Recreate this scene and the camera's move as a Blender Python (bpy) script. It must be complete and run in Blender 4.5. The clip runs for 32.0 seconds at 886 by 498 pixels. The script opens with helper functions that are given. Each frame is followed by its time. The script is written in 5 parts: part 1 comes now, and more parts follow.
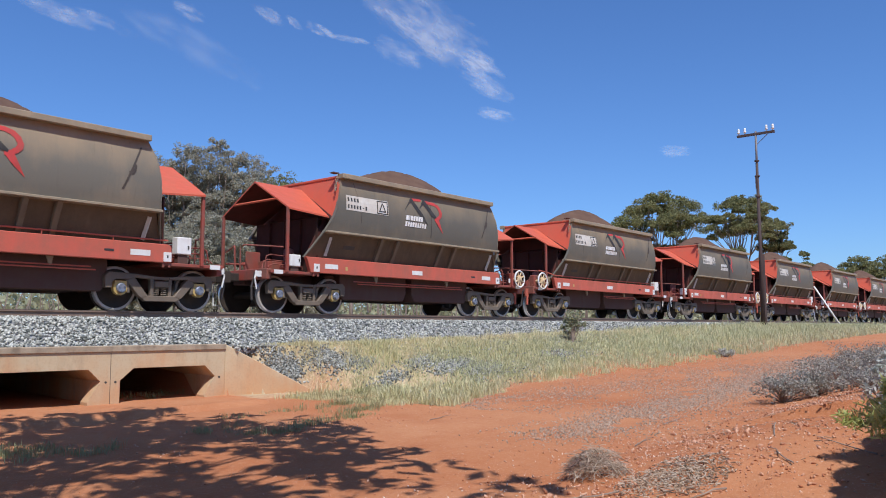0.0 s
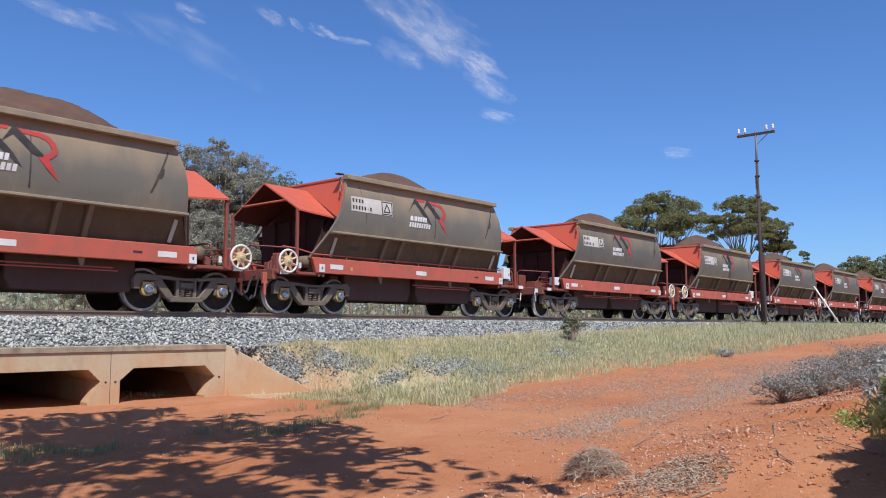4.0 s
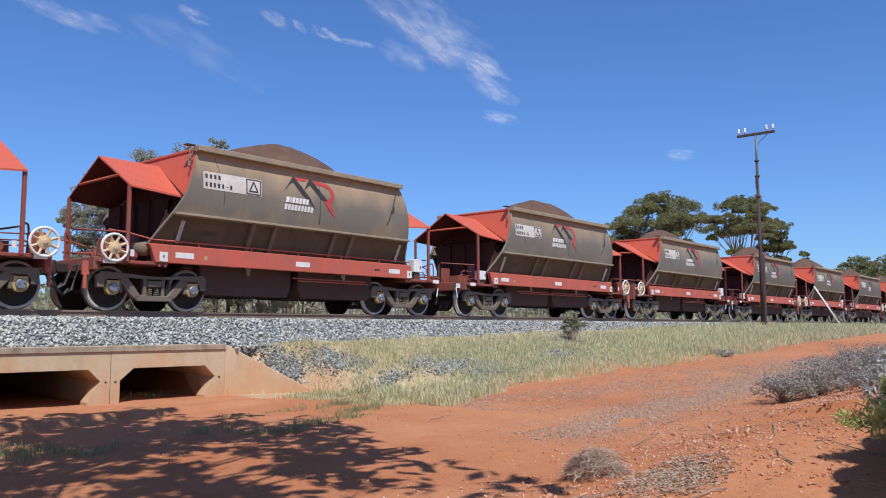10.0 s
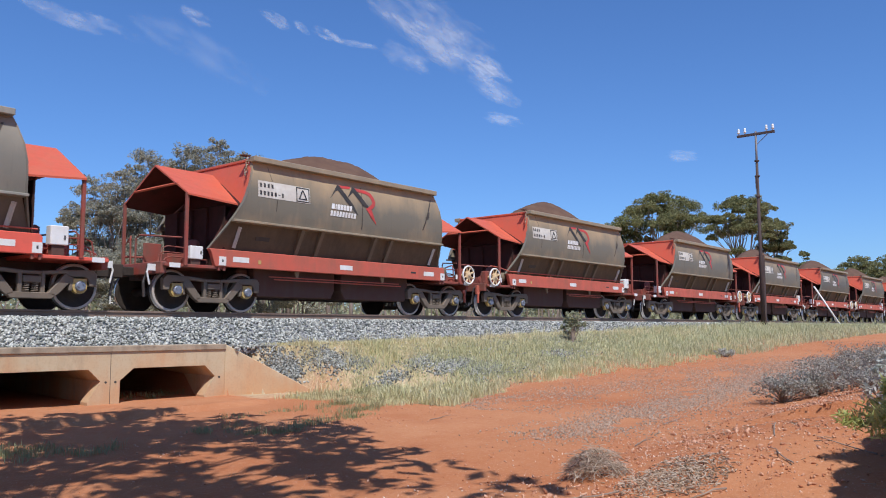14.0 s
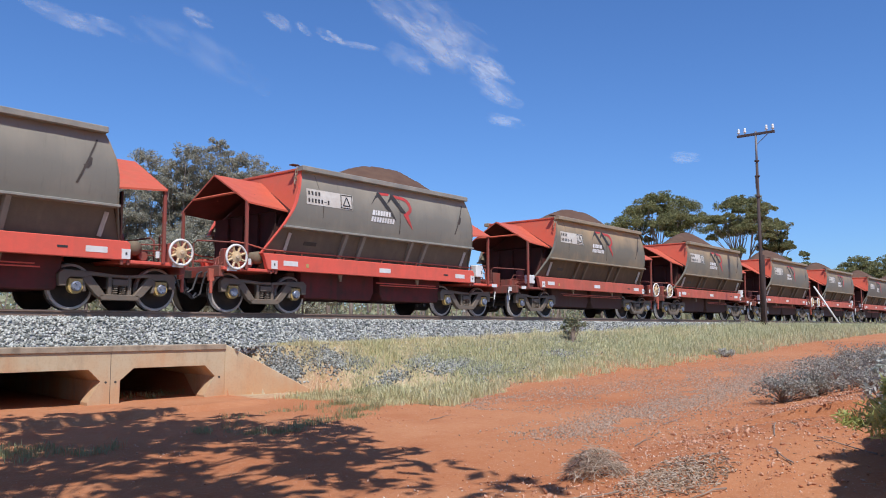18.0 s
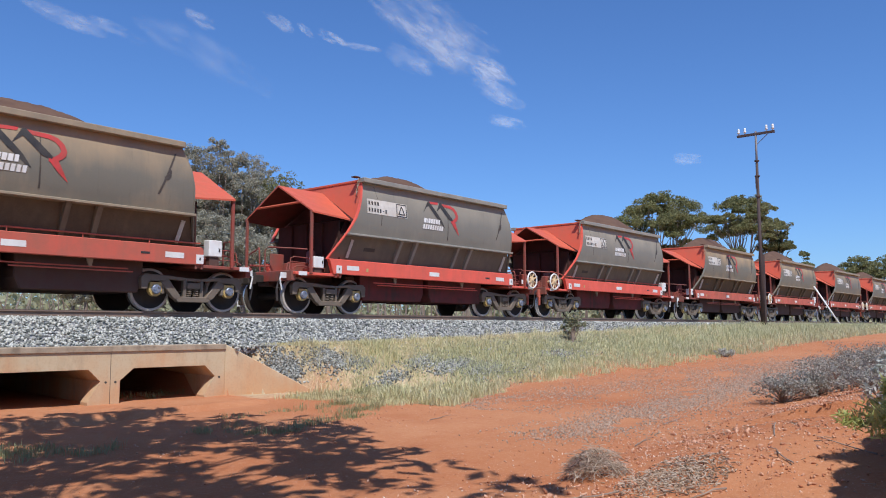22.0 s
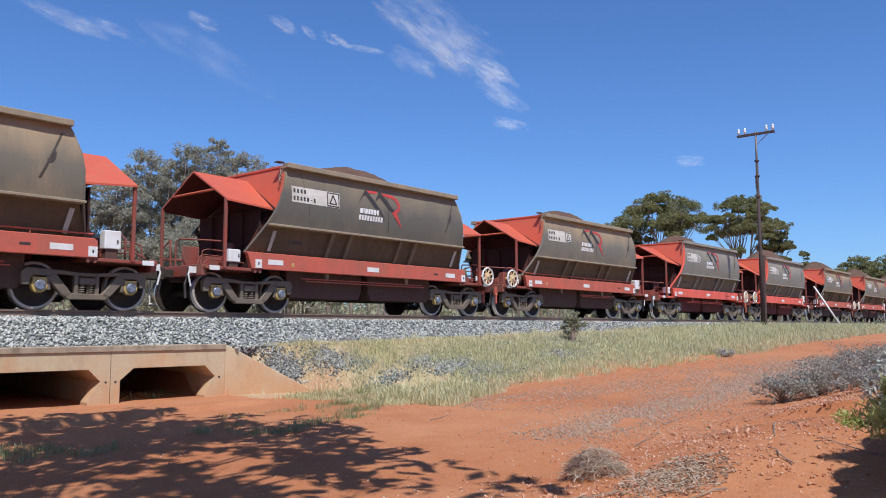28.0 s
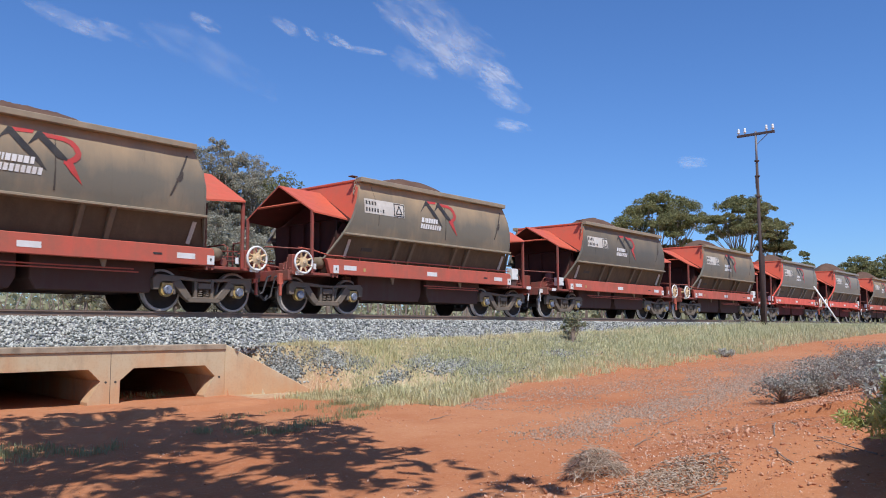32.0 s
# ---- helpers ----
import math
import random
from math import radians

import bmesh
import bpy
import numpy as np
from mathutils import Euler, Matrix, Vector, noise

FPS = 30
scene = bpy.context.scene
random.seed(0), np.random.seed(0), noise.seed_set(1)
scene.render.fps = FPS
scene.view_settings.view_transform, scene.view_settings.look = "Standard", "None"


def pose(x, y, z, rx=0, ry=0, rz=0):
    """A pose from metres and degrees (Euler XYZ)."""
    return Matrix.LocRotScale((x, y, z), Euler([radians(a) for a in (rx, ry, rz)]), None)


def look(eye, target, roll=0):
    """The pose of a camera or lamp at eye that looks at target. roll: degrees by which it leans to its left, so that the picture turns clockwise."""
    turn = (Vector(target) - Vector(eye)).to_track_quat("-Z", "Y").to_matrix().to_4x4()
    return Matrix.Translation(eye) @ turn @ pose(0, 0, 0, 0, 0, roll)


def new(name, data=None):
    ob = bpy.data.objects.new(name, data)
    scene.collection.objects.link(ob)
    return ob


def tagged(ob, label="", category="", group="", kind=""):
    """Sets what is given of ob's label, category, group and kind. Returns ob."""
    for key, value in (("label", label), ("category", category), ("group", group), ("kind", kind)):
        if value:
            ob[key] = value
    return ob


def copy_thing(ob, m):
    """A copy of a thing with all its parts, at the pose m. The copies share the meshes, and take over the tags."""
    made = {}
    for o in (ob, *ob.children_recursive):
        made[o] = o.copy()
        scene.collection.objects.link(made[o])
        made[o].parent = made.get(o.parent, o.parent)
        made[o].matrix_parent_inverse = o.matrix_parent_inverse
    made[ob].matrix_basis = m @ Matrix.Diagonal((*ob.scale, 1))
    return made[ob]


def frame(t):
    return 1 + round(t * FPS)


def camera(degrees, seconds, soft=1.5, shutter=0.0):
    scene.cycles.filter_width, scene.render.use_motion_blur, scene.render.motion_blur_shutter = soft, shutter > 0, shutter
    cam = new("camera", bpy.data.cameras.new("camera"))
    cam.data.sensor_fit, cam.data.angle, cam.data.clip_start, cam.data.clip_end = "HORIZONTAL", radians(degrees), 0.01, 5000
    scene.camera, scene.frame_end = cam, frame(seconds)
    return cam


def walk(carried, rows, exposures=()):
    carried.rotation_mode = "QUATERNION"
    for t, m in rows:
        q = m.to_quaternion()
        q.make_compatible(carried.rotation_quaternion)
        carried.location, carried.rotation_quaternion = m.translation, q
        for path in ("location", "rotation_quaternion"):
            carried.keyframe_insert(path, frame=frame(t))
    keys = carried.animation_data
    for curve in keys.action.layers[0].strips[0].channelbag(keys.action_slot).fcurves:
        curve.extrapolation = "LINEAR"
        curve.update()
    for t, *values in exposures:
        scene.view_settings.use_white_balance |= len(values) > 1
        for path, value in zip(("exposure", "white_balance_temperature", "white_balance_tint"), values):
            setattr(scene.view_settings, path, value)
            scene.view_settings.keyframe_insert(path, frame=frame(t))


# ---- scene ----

# ---------------- camera ----------------
cam = camera(58.01, 32.0, soft=1.0, shutter=0.15)
EYE = Vector((0, 0, 1.5))
HEADING, PITCH = radians(49.853), radians(5.628)
AIM = EYE + Vector((math.sin(HEADING) * math.cos(PITCH), math.cos(HEADING) * math.cos(PITCH), math.sin(PITCH))) * 10
walk(cam, [(0, look(EYE, AIM, -0.138)), (32.0, look(EYE, AIM, -0.138))], exposures=[(0, -0.1, 6100, 10), (32.0, -0.1, 6100, 10)])

# ---------------- world and sun ----------------
SUN_DIR = Vector((-0.36, -0.54, 1.0)).normalized()
world = bpy.data.worlds.new("sky")
scene.world = world
world.use_nodes = True
wn = world.node_tree
sky = wn.nodes.new("ShaderNodeTexSky")
sky.sky_type, sky.sun_disc = "NISHITA", False
sky.sun_elevation = math.asin(SUN_DIR.z)
sky.sun_rotation = math.atan2(SUN_DIR.x, SUN_DIR.y)
sky.air_density, sky.dust_density, sky.ozone_density = 1.0, 0.5, 6.0
deep = wn.nodes.new("ShaderNodeMix")
deep.data_type, deep.blend_type = "RGBA", "MULTIPLY"
deep.inputs[0].default_value = 1.0
deep.inputs[7].default_value = (0.76, 0.95, 1.22, 1)
wn.links.new(sky.outputs[0], deep.inputs[6])
wn.links.new(deep.outputs[2], wn.nodes["Background"].inputs[0])
wn.nodes["Background"].inputs[1].default_value = 0.121
sun = new("sun", bpy.data.lights.new("sun", "SUN"))
sun.data.energy, sun.data.angle, sun.data.color = 5.0, radians(0.53), (1.0, 0.96, 0.90)
sun.matrix_world = look(SUN_DIR * 50, (0, 0, 0))


# ---------------- materials ----------------
class Mat:
    """A small node builder."""

    def __init__(self, name, rough=0.7, metal=0.0, spec=0.5):
        self.m = bpy.data.materials.new(name)
        self.m.use_nodes = True
        self.t = self.m.node_tree
        self.b = self.t.nodes["Principled BSDF"]
        self.b.inputs["Roughness"].default_value = rough
        self.b.inputs["Metallic"].default_value = metal
        self.b.inputs["Specular IOR Level"].default_value = spec
        self.coord = self.node("ShaderNodeTexCoord").outputs["Object"]

    def node(self, kind, **inputs):
        n = self.t.nodes.new(kind)
        for k, v in inputs.items():
            self.put(n.inputs[k.replace("_", " ")], v)
        return n

    def put(self, socket, v):
        if isinstance(v, bpy.types.NodeSocket):
            self.t.links.new(v, socket)
        else:
            socket.default_value = v

    def world_coord(self):
        self.coord = self.node("ShaderNodeNewGeometry").outputs["Position"]
        return self

    def noise(self, scale, detail=4.0, rough=0.6, stretch=None, w=None):
        co = self.coord
        if stretch:
            n = self.node("ShaderNodeMapping", Vector=co)
            n.inputs["Scale"].default_value = stretch
            co = n.outputs[0]
        n = self.node("ShaderNodeTexNoise", Vector=co, Scale=scale, Detail=detail, Roughness=rough)
        return n.outputs["Fac"]

    def ramp(self, fac, lo, hi, a=0.0, b=1.0):
        n = self.node("ShaderNodeMapRange", Value=fac)
        n.inputs["From Min"].default_value, n.inputs["From Max"].default_value = lo, hi
        n.inputs["To Min"].default_value, n.inputs["To Max"].default_value = a, b
        return n.outputs[0]

    def mix(self, fac, a, b):
        n = self.t.nodes.new("ShaderNodeMix")
        n.data_type = "RGBA"
        for s, v in ((n.inputs[0], fac), (n.inputs[6], a), (n.inputs[7], b)):
            if isinstance(v, tuple) and len(v) == 3:
                v = (*v, 1)
            self.put(s, v)
        return n.outputs[2]

    def math(self, op, a, b):
        n = self.t.nodes.new("ShaderNodeMath")
        n.operation = op
        self.put(n.inputs[0], a)
        self.put(n.inputs[1], b)
        return n.outputs[0]

    def xyz(self):
        return self.node("ShaderNodeSeparateXYZ", Vector=self.coord).outputs

    def rand(self):
        return self.node("ShaderNodeObjectInfo").outputs["Random"]

    def island(self):
        return self.node("ShaderNodeNewGeometry").outputs["Random Per Island"]

    def colour(self, v):
        self.put(self.b.inputs["Base Color"], (*v, 1) if isinstance(v, tuple) else v)
        return self

    def bump(self, height, strength=0.3, dist=0.01):
        n = self.node("ShaderNodeBump", Height=height, Strength=strength, Distance=dist)
        self.t.links.new(n.outputs[0], self.b.inputs["Normal"])
        return self

    def rough(self, v):
        self.put(self.b.inputs["Roughness"], v)
        return self


def worn(name, base, dirt, amount=0.5, rough=0.55, metal=0.0, scale=2.5, streak=True, spec=0.4):
    """Paint or metal with blotches, vertical dust streaks and fine grain."""
    k = Mat(name, rough, metal, spec)
    big = k.ramp(k.noise(scale, 5), 0.35, 0.7)
    fine = k.noise(scale * 18, 3)
    f = k.math("MULTIPLY", big, amount)
    if streak:
        f = k.math("ADD", f, k.ramp(k.noise(6, 3, 0.5, (1, 1, 0.08)), 0.5, 0.75, 0, amount * 0.6))
    f = k.math("ADD", f, k.ramp(fine, 0.4, 0.8, 0, amount * 0.4))
    k.colour(k.mix(f, base, dirt))
    k.bump(k.math("ADD", k.math("MULTIPLY", big, 0.5), fine), 0.15, 0.004)
    k.rough(k.ramp(big, 0, 1, rough - 0.08, rough + 0.15))
    return k.m


def hopper_paint(name, clean_a, clean_b, dust, amount):
    """Olive-grey hopper side; ore dust lies thick below the lip and thins out downwards, more on some wagons than on others."""
    k = Mat(name, 0.6, 0.0, 0.25)
    z = k.xyz()[2]
    own = k.rand()
    cloud = k.noise(0.7, 4, 0.55)
    wisps = k.noise(2.2, 5, 0.6, (1, 1, 0.35))
    runs = k.noise(9, 3, 0.5, (1, 1, 0.06))
    grain = k.noise(60, 2)
    high = k.math("ADD", k.ramp(z, 2.68, 3.35, 0.03, 0.80), k.ramp(z, 2.45, 2.08, 0.0, 0.14))
    f = k.math("ADD", high, k.ramp(cloud, 0.35, 0.7, -0.18, 0.22))
    f = k.math("ADD", f, k.ramp(wisps, 0.35, 0.75, -0.14, 0.18))
    f = k.math("ADD", f, k.ramp(runs, 0.5, 0.75, -0.03, 0.08))
    f = k.math("MULTIPLY", f, k.ramp(own, 0, 1, 0.5 * amount, 1.15 * amount))
    clean = k.mix(own, clean_a, clean_b)
    col = k.mix(f, clean, dust)
    col = k.mix(k.ramp(grain, 0.5, 0.85, 0, 0.2), col, (0.36, 0.265, 0.165))
    drip = k.noise(14, 4, 0.6, (1, 1, 0.035))
    col = k.mix(k.ramp(drip, 0.60, 0.80, 0, 0.28), col, (0.085, 0.072, 0.055))
    k.colour(col)
    k.rough(k.ramp(f, 0.0, 0.8, 0.52, 0.72))
    k.bump(k.math("ADD", k.math("MULTIPLY", grain, 0.6), k.math("MULTIPLY", cloud, 4.0)), 0.10, 0.006)
    return k.m


def red_soil():
    """Red desert soil with pale gravel fines, darker damp blotches and straw-coloured verge."""
    k = Mat("red_soil", 0.95, 0, 0.15).world_coord()
    x, y, z = k.xyz()
    big = k.noise(0.22, 5, 0.6)
    mid = k.noise(1.6, 6, 0.65)
    fine = k.noise(22, 4, 0.7)
    speck = k.noise(70, 2, 0.5)
    col = k.mix(k.ramp(big, 0.35, 0.65), (0.42, 0.155, 0.064), (0.50, 0.225, 0.108))
    col = k.mix(k.ramp(mid, 0.45, 0.75, 0, 0.55), col, (0.37, 0.115, 0.044))
    col = k.mix(k.ramp(fine, 0.5, 0.8, 0, 0.5), col, (0.57, 0.31, 0.18))
    col = k.mix(k.ramp(speck, 0.66, 0.74, 0, 0.6), col, (0.72, 0.52, 0.40))
    over = k.math("ADD", k.math("SUBTRACT", y, 10.5), k.ramp(mid, 0.3, 0.7, -0.9, 0.9))
    reach = k.math("MAXIMUM", k.ramp(x, 10.7, 11.8), k.math("MULTIPLY", k.ramp(y, 12.5, 12.9), k.ramp(x, 9.25, 9.5)))
    over = k.math("MULTIPLY", k.ramp(over, -0.4, 0.6), reach)
    pale = k.mix(k.ramp(fine, 0.35, 0.7), (0.36, 0.28, 0.165), (0.58, 0.49, 0.32))
    col = k.mix(k.math("MULTIPLY", over, 0.85), col, pale)
    k.colour(col)
    h = k.math("ADD", k.math("MULTIPLY", mid, 3.0), k.math("ADD", fine, k.math("MULTIPLY", speck, 0.5)))
    k.bump(h, 0.55, 0.03)
    return k.m


M = {}
M["hopper"] = hopper_paint("dusty_hopper_steel", (0.165, 0.157, 0.131), (0.185, 0.165, 0.124), (0.44, 0.315, 0.185), 1.0)
M["hopper_dark"] = hopper_paint("grimy_hopper_steel", (0.122, 0.116, 0.097), (0.138, 0.124, 0.096), (0.36, 0.27, 0.165), 0.75)
M["hopper_grey"] = hopper_paint("grey_hopper_steel", (0.205, 0.194, 0.162), (0.215, 0.199, 0.163), (0.40, 0.35, 0.265), 0.75)
M["fold_grey"] = worn("grey_ledge", (0.24, 0.225, 0.19), (0.36, 0.32, 0.26), 0.6)
M["sill_bright"] = worn("bright_red_sill_paint", (0.80, 0.122, 0.078), (0.55, 0.12, 0.08), 0.5)
M["chute_red"] = worn("red_chute_paint", (0.20, 0.045, 0.042), (0.10, 0.05, 0.042), 0.8, 0.8, spec=0.1)
M["fold"] = worn("dusty_ledge", (0.27, 0.215, 0.145), (0.38, 0.29, 0.19), 0.6)
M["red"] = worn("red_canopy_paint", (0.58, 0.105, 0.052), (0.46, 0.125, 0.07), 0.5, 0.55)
M["sill"] = worn("red_sill_paint", (0.57, 0.114, 0.071), (0.37, 0.122, 0.08), 0.65, 0.6)
M["darkred"] = worn("dusty_dark_red_paint", (0.32, 0.062, 0.042), (0.19, 0.085, 0.06), 0.8, 0.6)
# soffit: red darkened to hold the shade found under the canopies
M["soffit"] = worn("shaded_soffit_paint", (0.12, 0.03, 0.025), (0.08, 0.036, 0.028), 0.8, 0.75, spec=0.2)
M["bulkhead"] = worn("shaded_bulkhead_paint", (0.075, 0.026, 0.022), (0.05, 0.028, 0.022), 0.8, 0.8, spec=0.15)
M["lower"] = worn("brown_lower_hopper_steel", (0.105, 0.073, 0.046), (0.175, 0.120, 0.073), 0.7, 0.75, 0, 1.6, spec=0.2)
M["lower_grey"] = worn("grey_lower_hopper_steel", (0.15, 0.122, 0.092), (0.22, 0.175, 0.125), 0.7, 0.75, 0, 1.6, spec=0.2)
M["gusset"] = worn("dusty_gusset_steel", (0.165, 0.122, 0.080), (0.25, 0.19, 0.125), 0.6, 0.7, spec=0.2)
M["rim"] = worn("scuffed_wheel_rim", (0.52, 0.45, 0.38), (0.36, 0.30, 0.25), 0.7, 0.5, 0.0, streak=False)
M["under"] = worn("grimy_underframe_steel", (0.115, 0.058, 0.048), (0.12, 0.078, 0.062), 0.8, 0.8, spec=0.1)
M["bogie"] = worn("brown_cast_steel", (0.135, 0.107, 0.080), (0.20, 0.15, 0.105), 0.8, 0.6)
M["wheel"] = worn("dark_wheel_steel", (0.042, 0.034, 0.029), (0.075, 0.058, 0.046), 0.8, 0.75, spec=0.1)
M["tread"] = worn("polished_wheel_tread", (0.80, 0.79, 0.77), (0.55, 0.52, 0.49), 0.3, 0.38, 1.0, streak=False)
M["white"] = worn("white_paint", (0.80, 0.79, 0.76), (0.50, 0.42, 0.34), 0.35, 0.5)
M["panel"] = worn("cream_panel_paint", (0.68, 0.64, 0.56), (0.42, 0.35, 0.27), 0.5, 0.5)
M["ink"] = worn("black_marking_paint", (0.03, 0.028, 0.027), (0.10, 0.085, 0.07), 0.4, 0.55)
M["runs"] = worn("dark_run_stain", (0.055, 0.045, 0.038), (0.10, 0.075, 0.055), 0.6, 0.6)
M["logored"] = worn("red_logo_paint", (0.60, 0.055, 0.05), (0.30, 0.08, 0.06), 0.5, 0.5)
M["cap"] = worn("yellow_bearing_paint", (0.60, 0.41, 0.12), (0.34, 0.24, 0.13), 0.6, 0.5)
M["capblue"] = worn("dusty_cap_steel", (0.20, 0.24, 0.33), (0.24, 0.21, 0.17), 0.5, 0.4, 0.2)
M["ore"] = worn("dark_iron_ore", (0.105, 0.058, 0.039), (0.155, 0.092, 0.062), 0.8, 0.9, 0, 3.0, False, 0.2)
M["rail"] = worn("rusty_rail_steel", (0.20, 0.135, 0.10), (0.28, 0.19, 0.135), 0.7, 0.6)
M["railtop"] = worn("shiny_rail_head", (0.50, 0.48, 0.46), (0.25, 0.22, 0.2), 0.4, 0.3, 1.0, streak=False)
M["soil"] = red_soil()
M["spoke"] = worn("faded_yellow_paint", (0.60, 0.40, 0.19), (0.58, 0.46, 0.32), 0.6, 0.6)
M["hose"] = worn("black_rubber", (0.03, 0.03, 0.032), (0.08, 0.06, 0.05), 0.5, 0.5)


# ---------------- mesh helpers ----------------
def part(name, bm, material, parent=None, label="", smooth=False):
    """Links a bmesh as one mesh object, under a parent when given."""
    me = bpy.data.meshes.new(name)
    bm.normal_update()
    if smooth:
        for f in bm.faces:
            f.smooth = True
    bm.to_mesh(me)
    bm.free()
    for m in material if isinstance(material, (list, tuple)) else (material,):
        me.materials.append(m)
    ob = new(name, me)
    if parent:
        ob.parent = parent
    if label:
        ob["label"] = label
    return ob


def empty(name, label, category, group="", at=None):
    ob = new(name)
    ob.empty_display_size = 0.3
    if at:
        ob.matrix_basis = at
    return tagged(ob, label, category, group)


def bevelled(bm, w):
    if w:
        bmesh.ops.bevel(bm, geom=[e for e in bm.edges if e.is_manifold and e.calc_face_angle(0) > 0.5], offset=w, segments=1, affect="EDGES", clamp_overlap=True)
    return bm


def add_box(bm, a, b, m=None):
    """A box from corner a to corner b."""
    v = [bm.verts.new((x, y, z)) for x in (a[0], b[0]) for y in (a[1], b[1]) for z in (a[2], b[2])]
    for q in ((0, 1, 3, 2), (4, 6, 7, 5), (0, 4, 5, 1), (2, 3, 7, 6), (0, 2, 6, 4), (1, 5, 7, 3)):
        bm.faces.new([v[i] for i in q])
    if m:
        bmesh.ops.transform(bm, matrix=m, verts=v)
    bmesh.ops.recalc_face_normals(bm, faces=bm.faces)
    return bm


def box(a, b, w=0.0, m=None):
    return bevelled(add_box(bmesh.new(), a, b, m), w)


def prism(bm, outline, y0, y1, axis="y"):
    """An outline of (x, z) pairs pushed from y0 to y1 (axis 'x': pairs are (y, z))."""
    def at(p, d):
        return (p[0], d, p[1]) if axis == "y" else (d, p[0], p[1])
    lo = [bm.verts.new(at(p, y0)) for p in outline]
    hi = [bm.verts.new(at(p, y1)) for p in outline]
    bm.faces.new(lo)
    bm.faces.new(hi[::-1])
    n = len(outline)
    for i in range(n):
        bm.faces.new((lo[i], hi[i], hi[(i + 1) % n], lo[(i + 1) % n]))
    bmesh.ops.recalc_face_normals(bm, faces=bm.faces)
    return bm


def ring_points(r, n, phase=0.0):
    return [(r * math.cos(phase + 2 * math.pi * i / n), r * math.sin(phase + 2 * math.pi * i / n)) for i in range(n)]


def lathe(bm, profile, n=24, axis="y", at=(0, 0, 0)):
    """A profile of (radius, position along axis) turned round the axis."""
    rows = []
    for r, d in profile:
        ring = []
        for c, s in ring_points(max(r, 1e-4), n):
            p = (c, d, s) if axis == "y" else (d, c, s) if axis == "x" else (c, s, d)
            ring.append(bm.verts.new((p[0] + at[0], p[1] + at[1], p[2] + at[2])))
        rows.append(ring)
    for a, b in zip(rows, rows[1:]):
        for i in range(n):
            bm.faces.new((a[i], a[(i + 1) % n], b[(i + 1) % n], b[i]))
    bm.faces.new(rows[0])
    bm.faces.new(rows[-1][::-1])
    bmesh.ops.recalc_face_normals(bm, faces=bm.faces)
    return bm


def tube(bm, pts, r, n=7, r_end=None):
    """A round bar through the points."""
    pts = [Vector(p) for p in pts]
    rows = []
    for i, p in enumerate(pts):
        d = (pts[min(i + 1, len(pts) - 1)] - pts[max(i - 1, 0)]).normalized()
        s = d.cross(Vector((0, 0, 1)) if abs(d.z) < 0.9 else Vector((1, 0, 0))).normalized()
        u = s.cross(d)
        k = r if r_end is None else r + (r_end - r) * i / (len(pts) - 1)
        rows.append([bm.verts.new(p + (s * c + u * q) * k) for c, q in ring_points(1, n)])
    for a, b in zip(rows, rows[1:]):
        for i in range(n):
            bm.faces.new((a[i], a[(i + 1) % n], b[(i + 1) % n], b[i]))
    bm.faces.new(rows[0][::-1])
    bm.faces.new(rows[-1])
    bmesh.ops.recalc_face_normals(bm, faces=bm.faces)
    return bm


def array_mesh(name, verts, faces, material, smooth=False):
    """A mesh object from numpy arrays; every face has the same number of corners."""
    me = bpy.data.meshes.new(name)
    verts, faces = np.asarray(verts, np.float32), np.asarray(faces, np.int32)
    me.vertices.add(len(verts))
    me.vertices.foreach_set("co", verts.ravel())
    k = faces.shape[1]
    me.loops.add(faces.size)
    me.loops.foreach_set("vertex_index", faces.ravel())
    me.polygons.add(len(faces))
    me.polygons.foreach_set("loop_start", np.arange(0, faces.size, k, dtype=np.int32))
    if smooth:
        me.polygons.foreach_set("use_smooth", np.ones(len(faces), bool))
    for m in material if isinstance(material, (list, tuple)) else (material,):
        me.materials.append(m)
    me.update(calc_edges=True)
    me.validate()
    return new(name, me)


# ---------------- the lie of the land ----------------
TRACK_Y, RAIL_Z, GAUGE = 16.65, 1.868, 0.7525
WALL_R, WALL_L, WALL_Y = 9.2, 1.6, 13.3


def step(v, a, b):
    q = np.clip((v - a) / (b - a), 0, 1)
    return q * q * (3 - 2 * q)


def wave(x, y, s, seed):
    """Cheap smooth undulation in [-1, 1]."""
    r = np.random.RandomState(seed)
    out = 0
    for i in range(5):
        a, p = r.uniform(0, 6.28), r.uniform(0, 6.28)
        k = s * (1.0 + 0.8 * i)
        out = out + np.sin((x * np.cos(a) + y * np.sin(a)) * k + p) / (1 + 0.7 * i)
    return out / 2.6


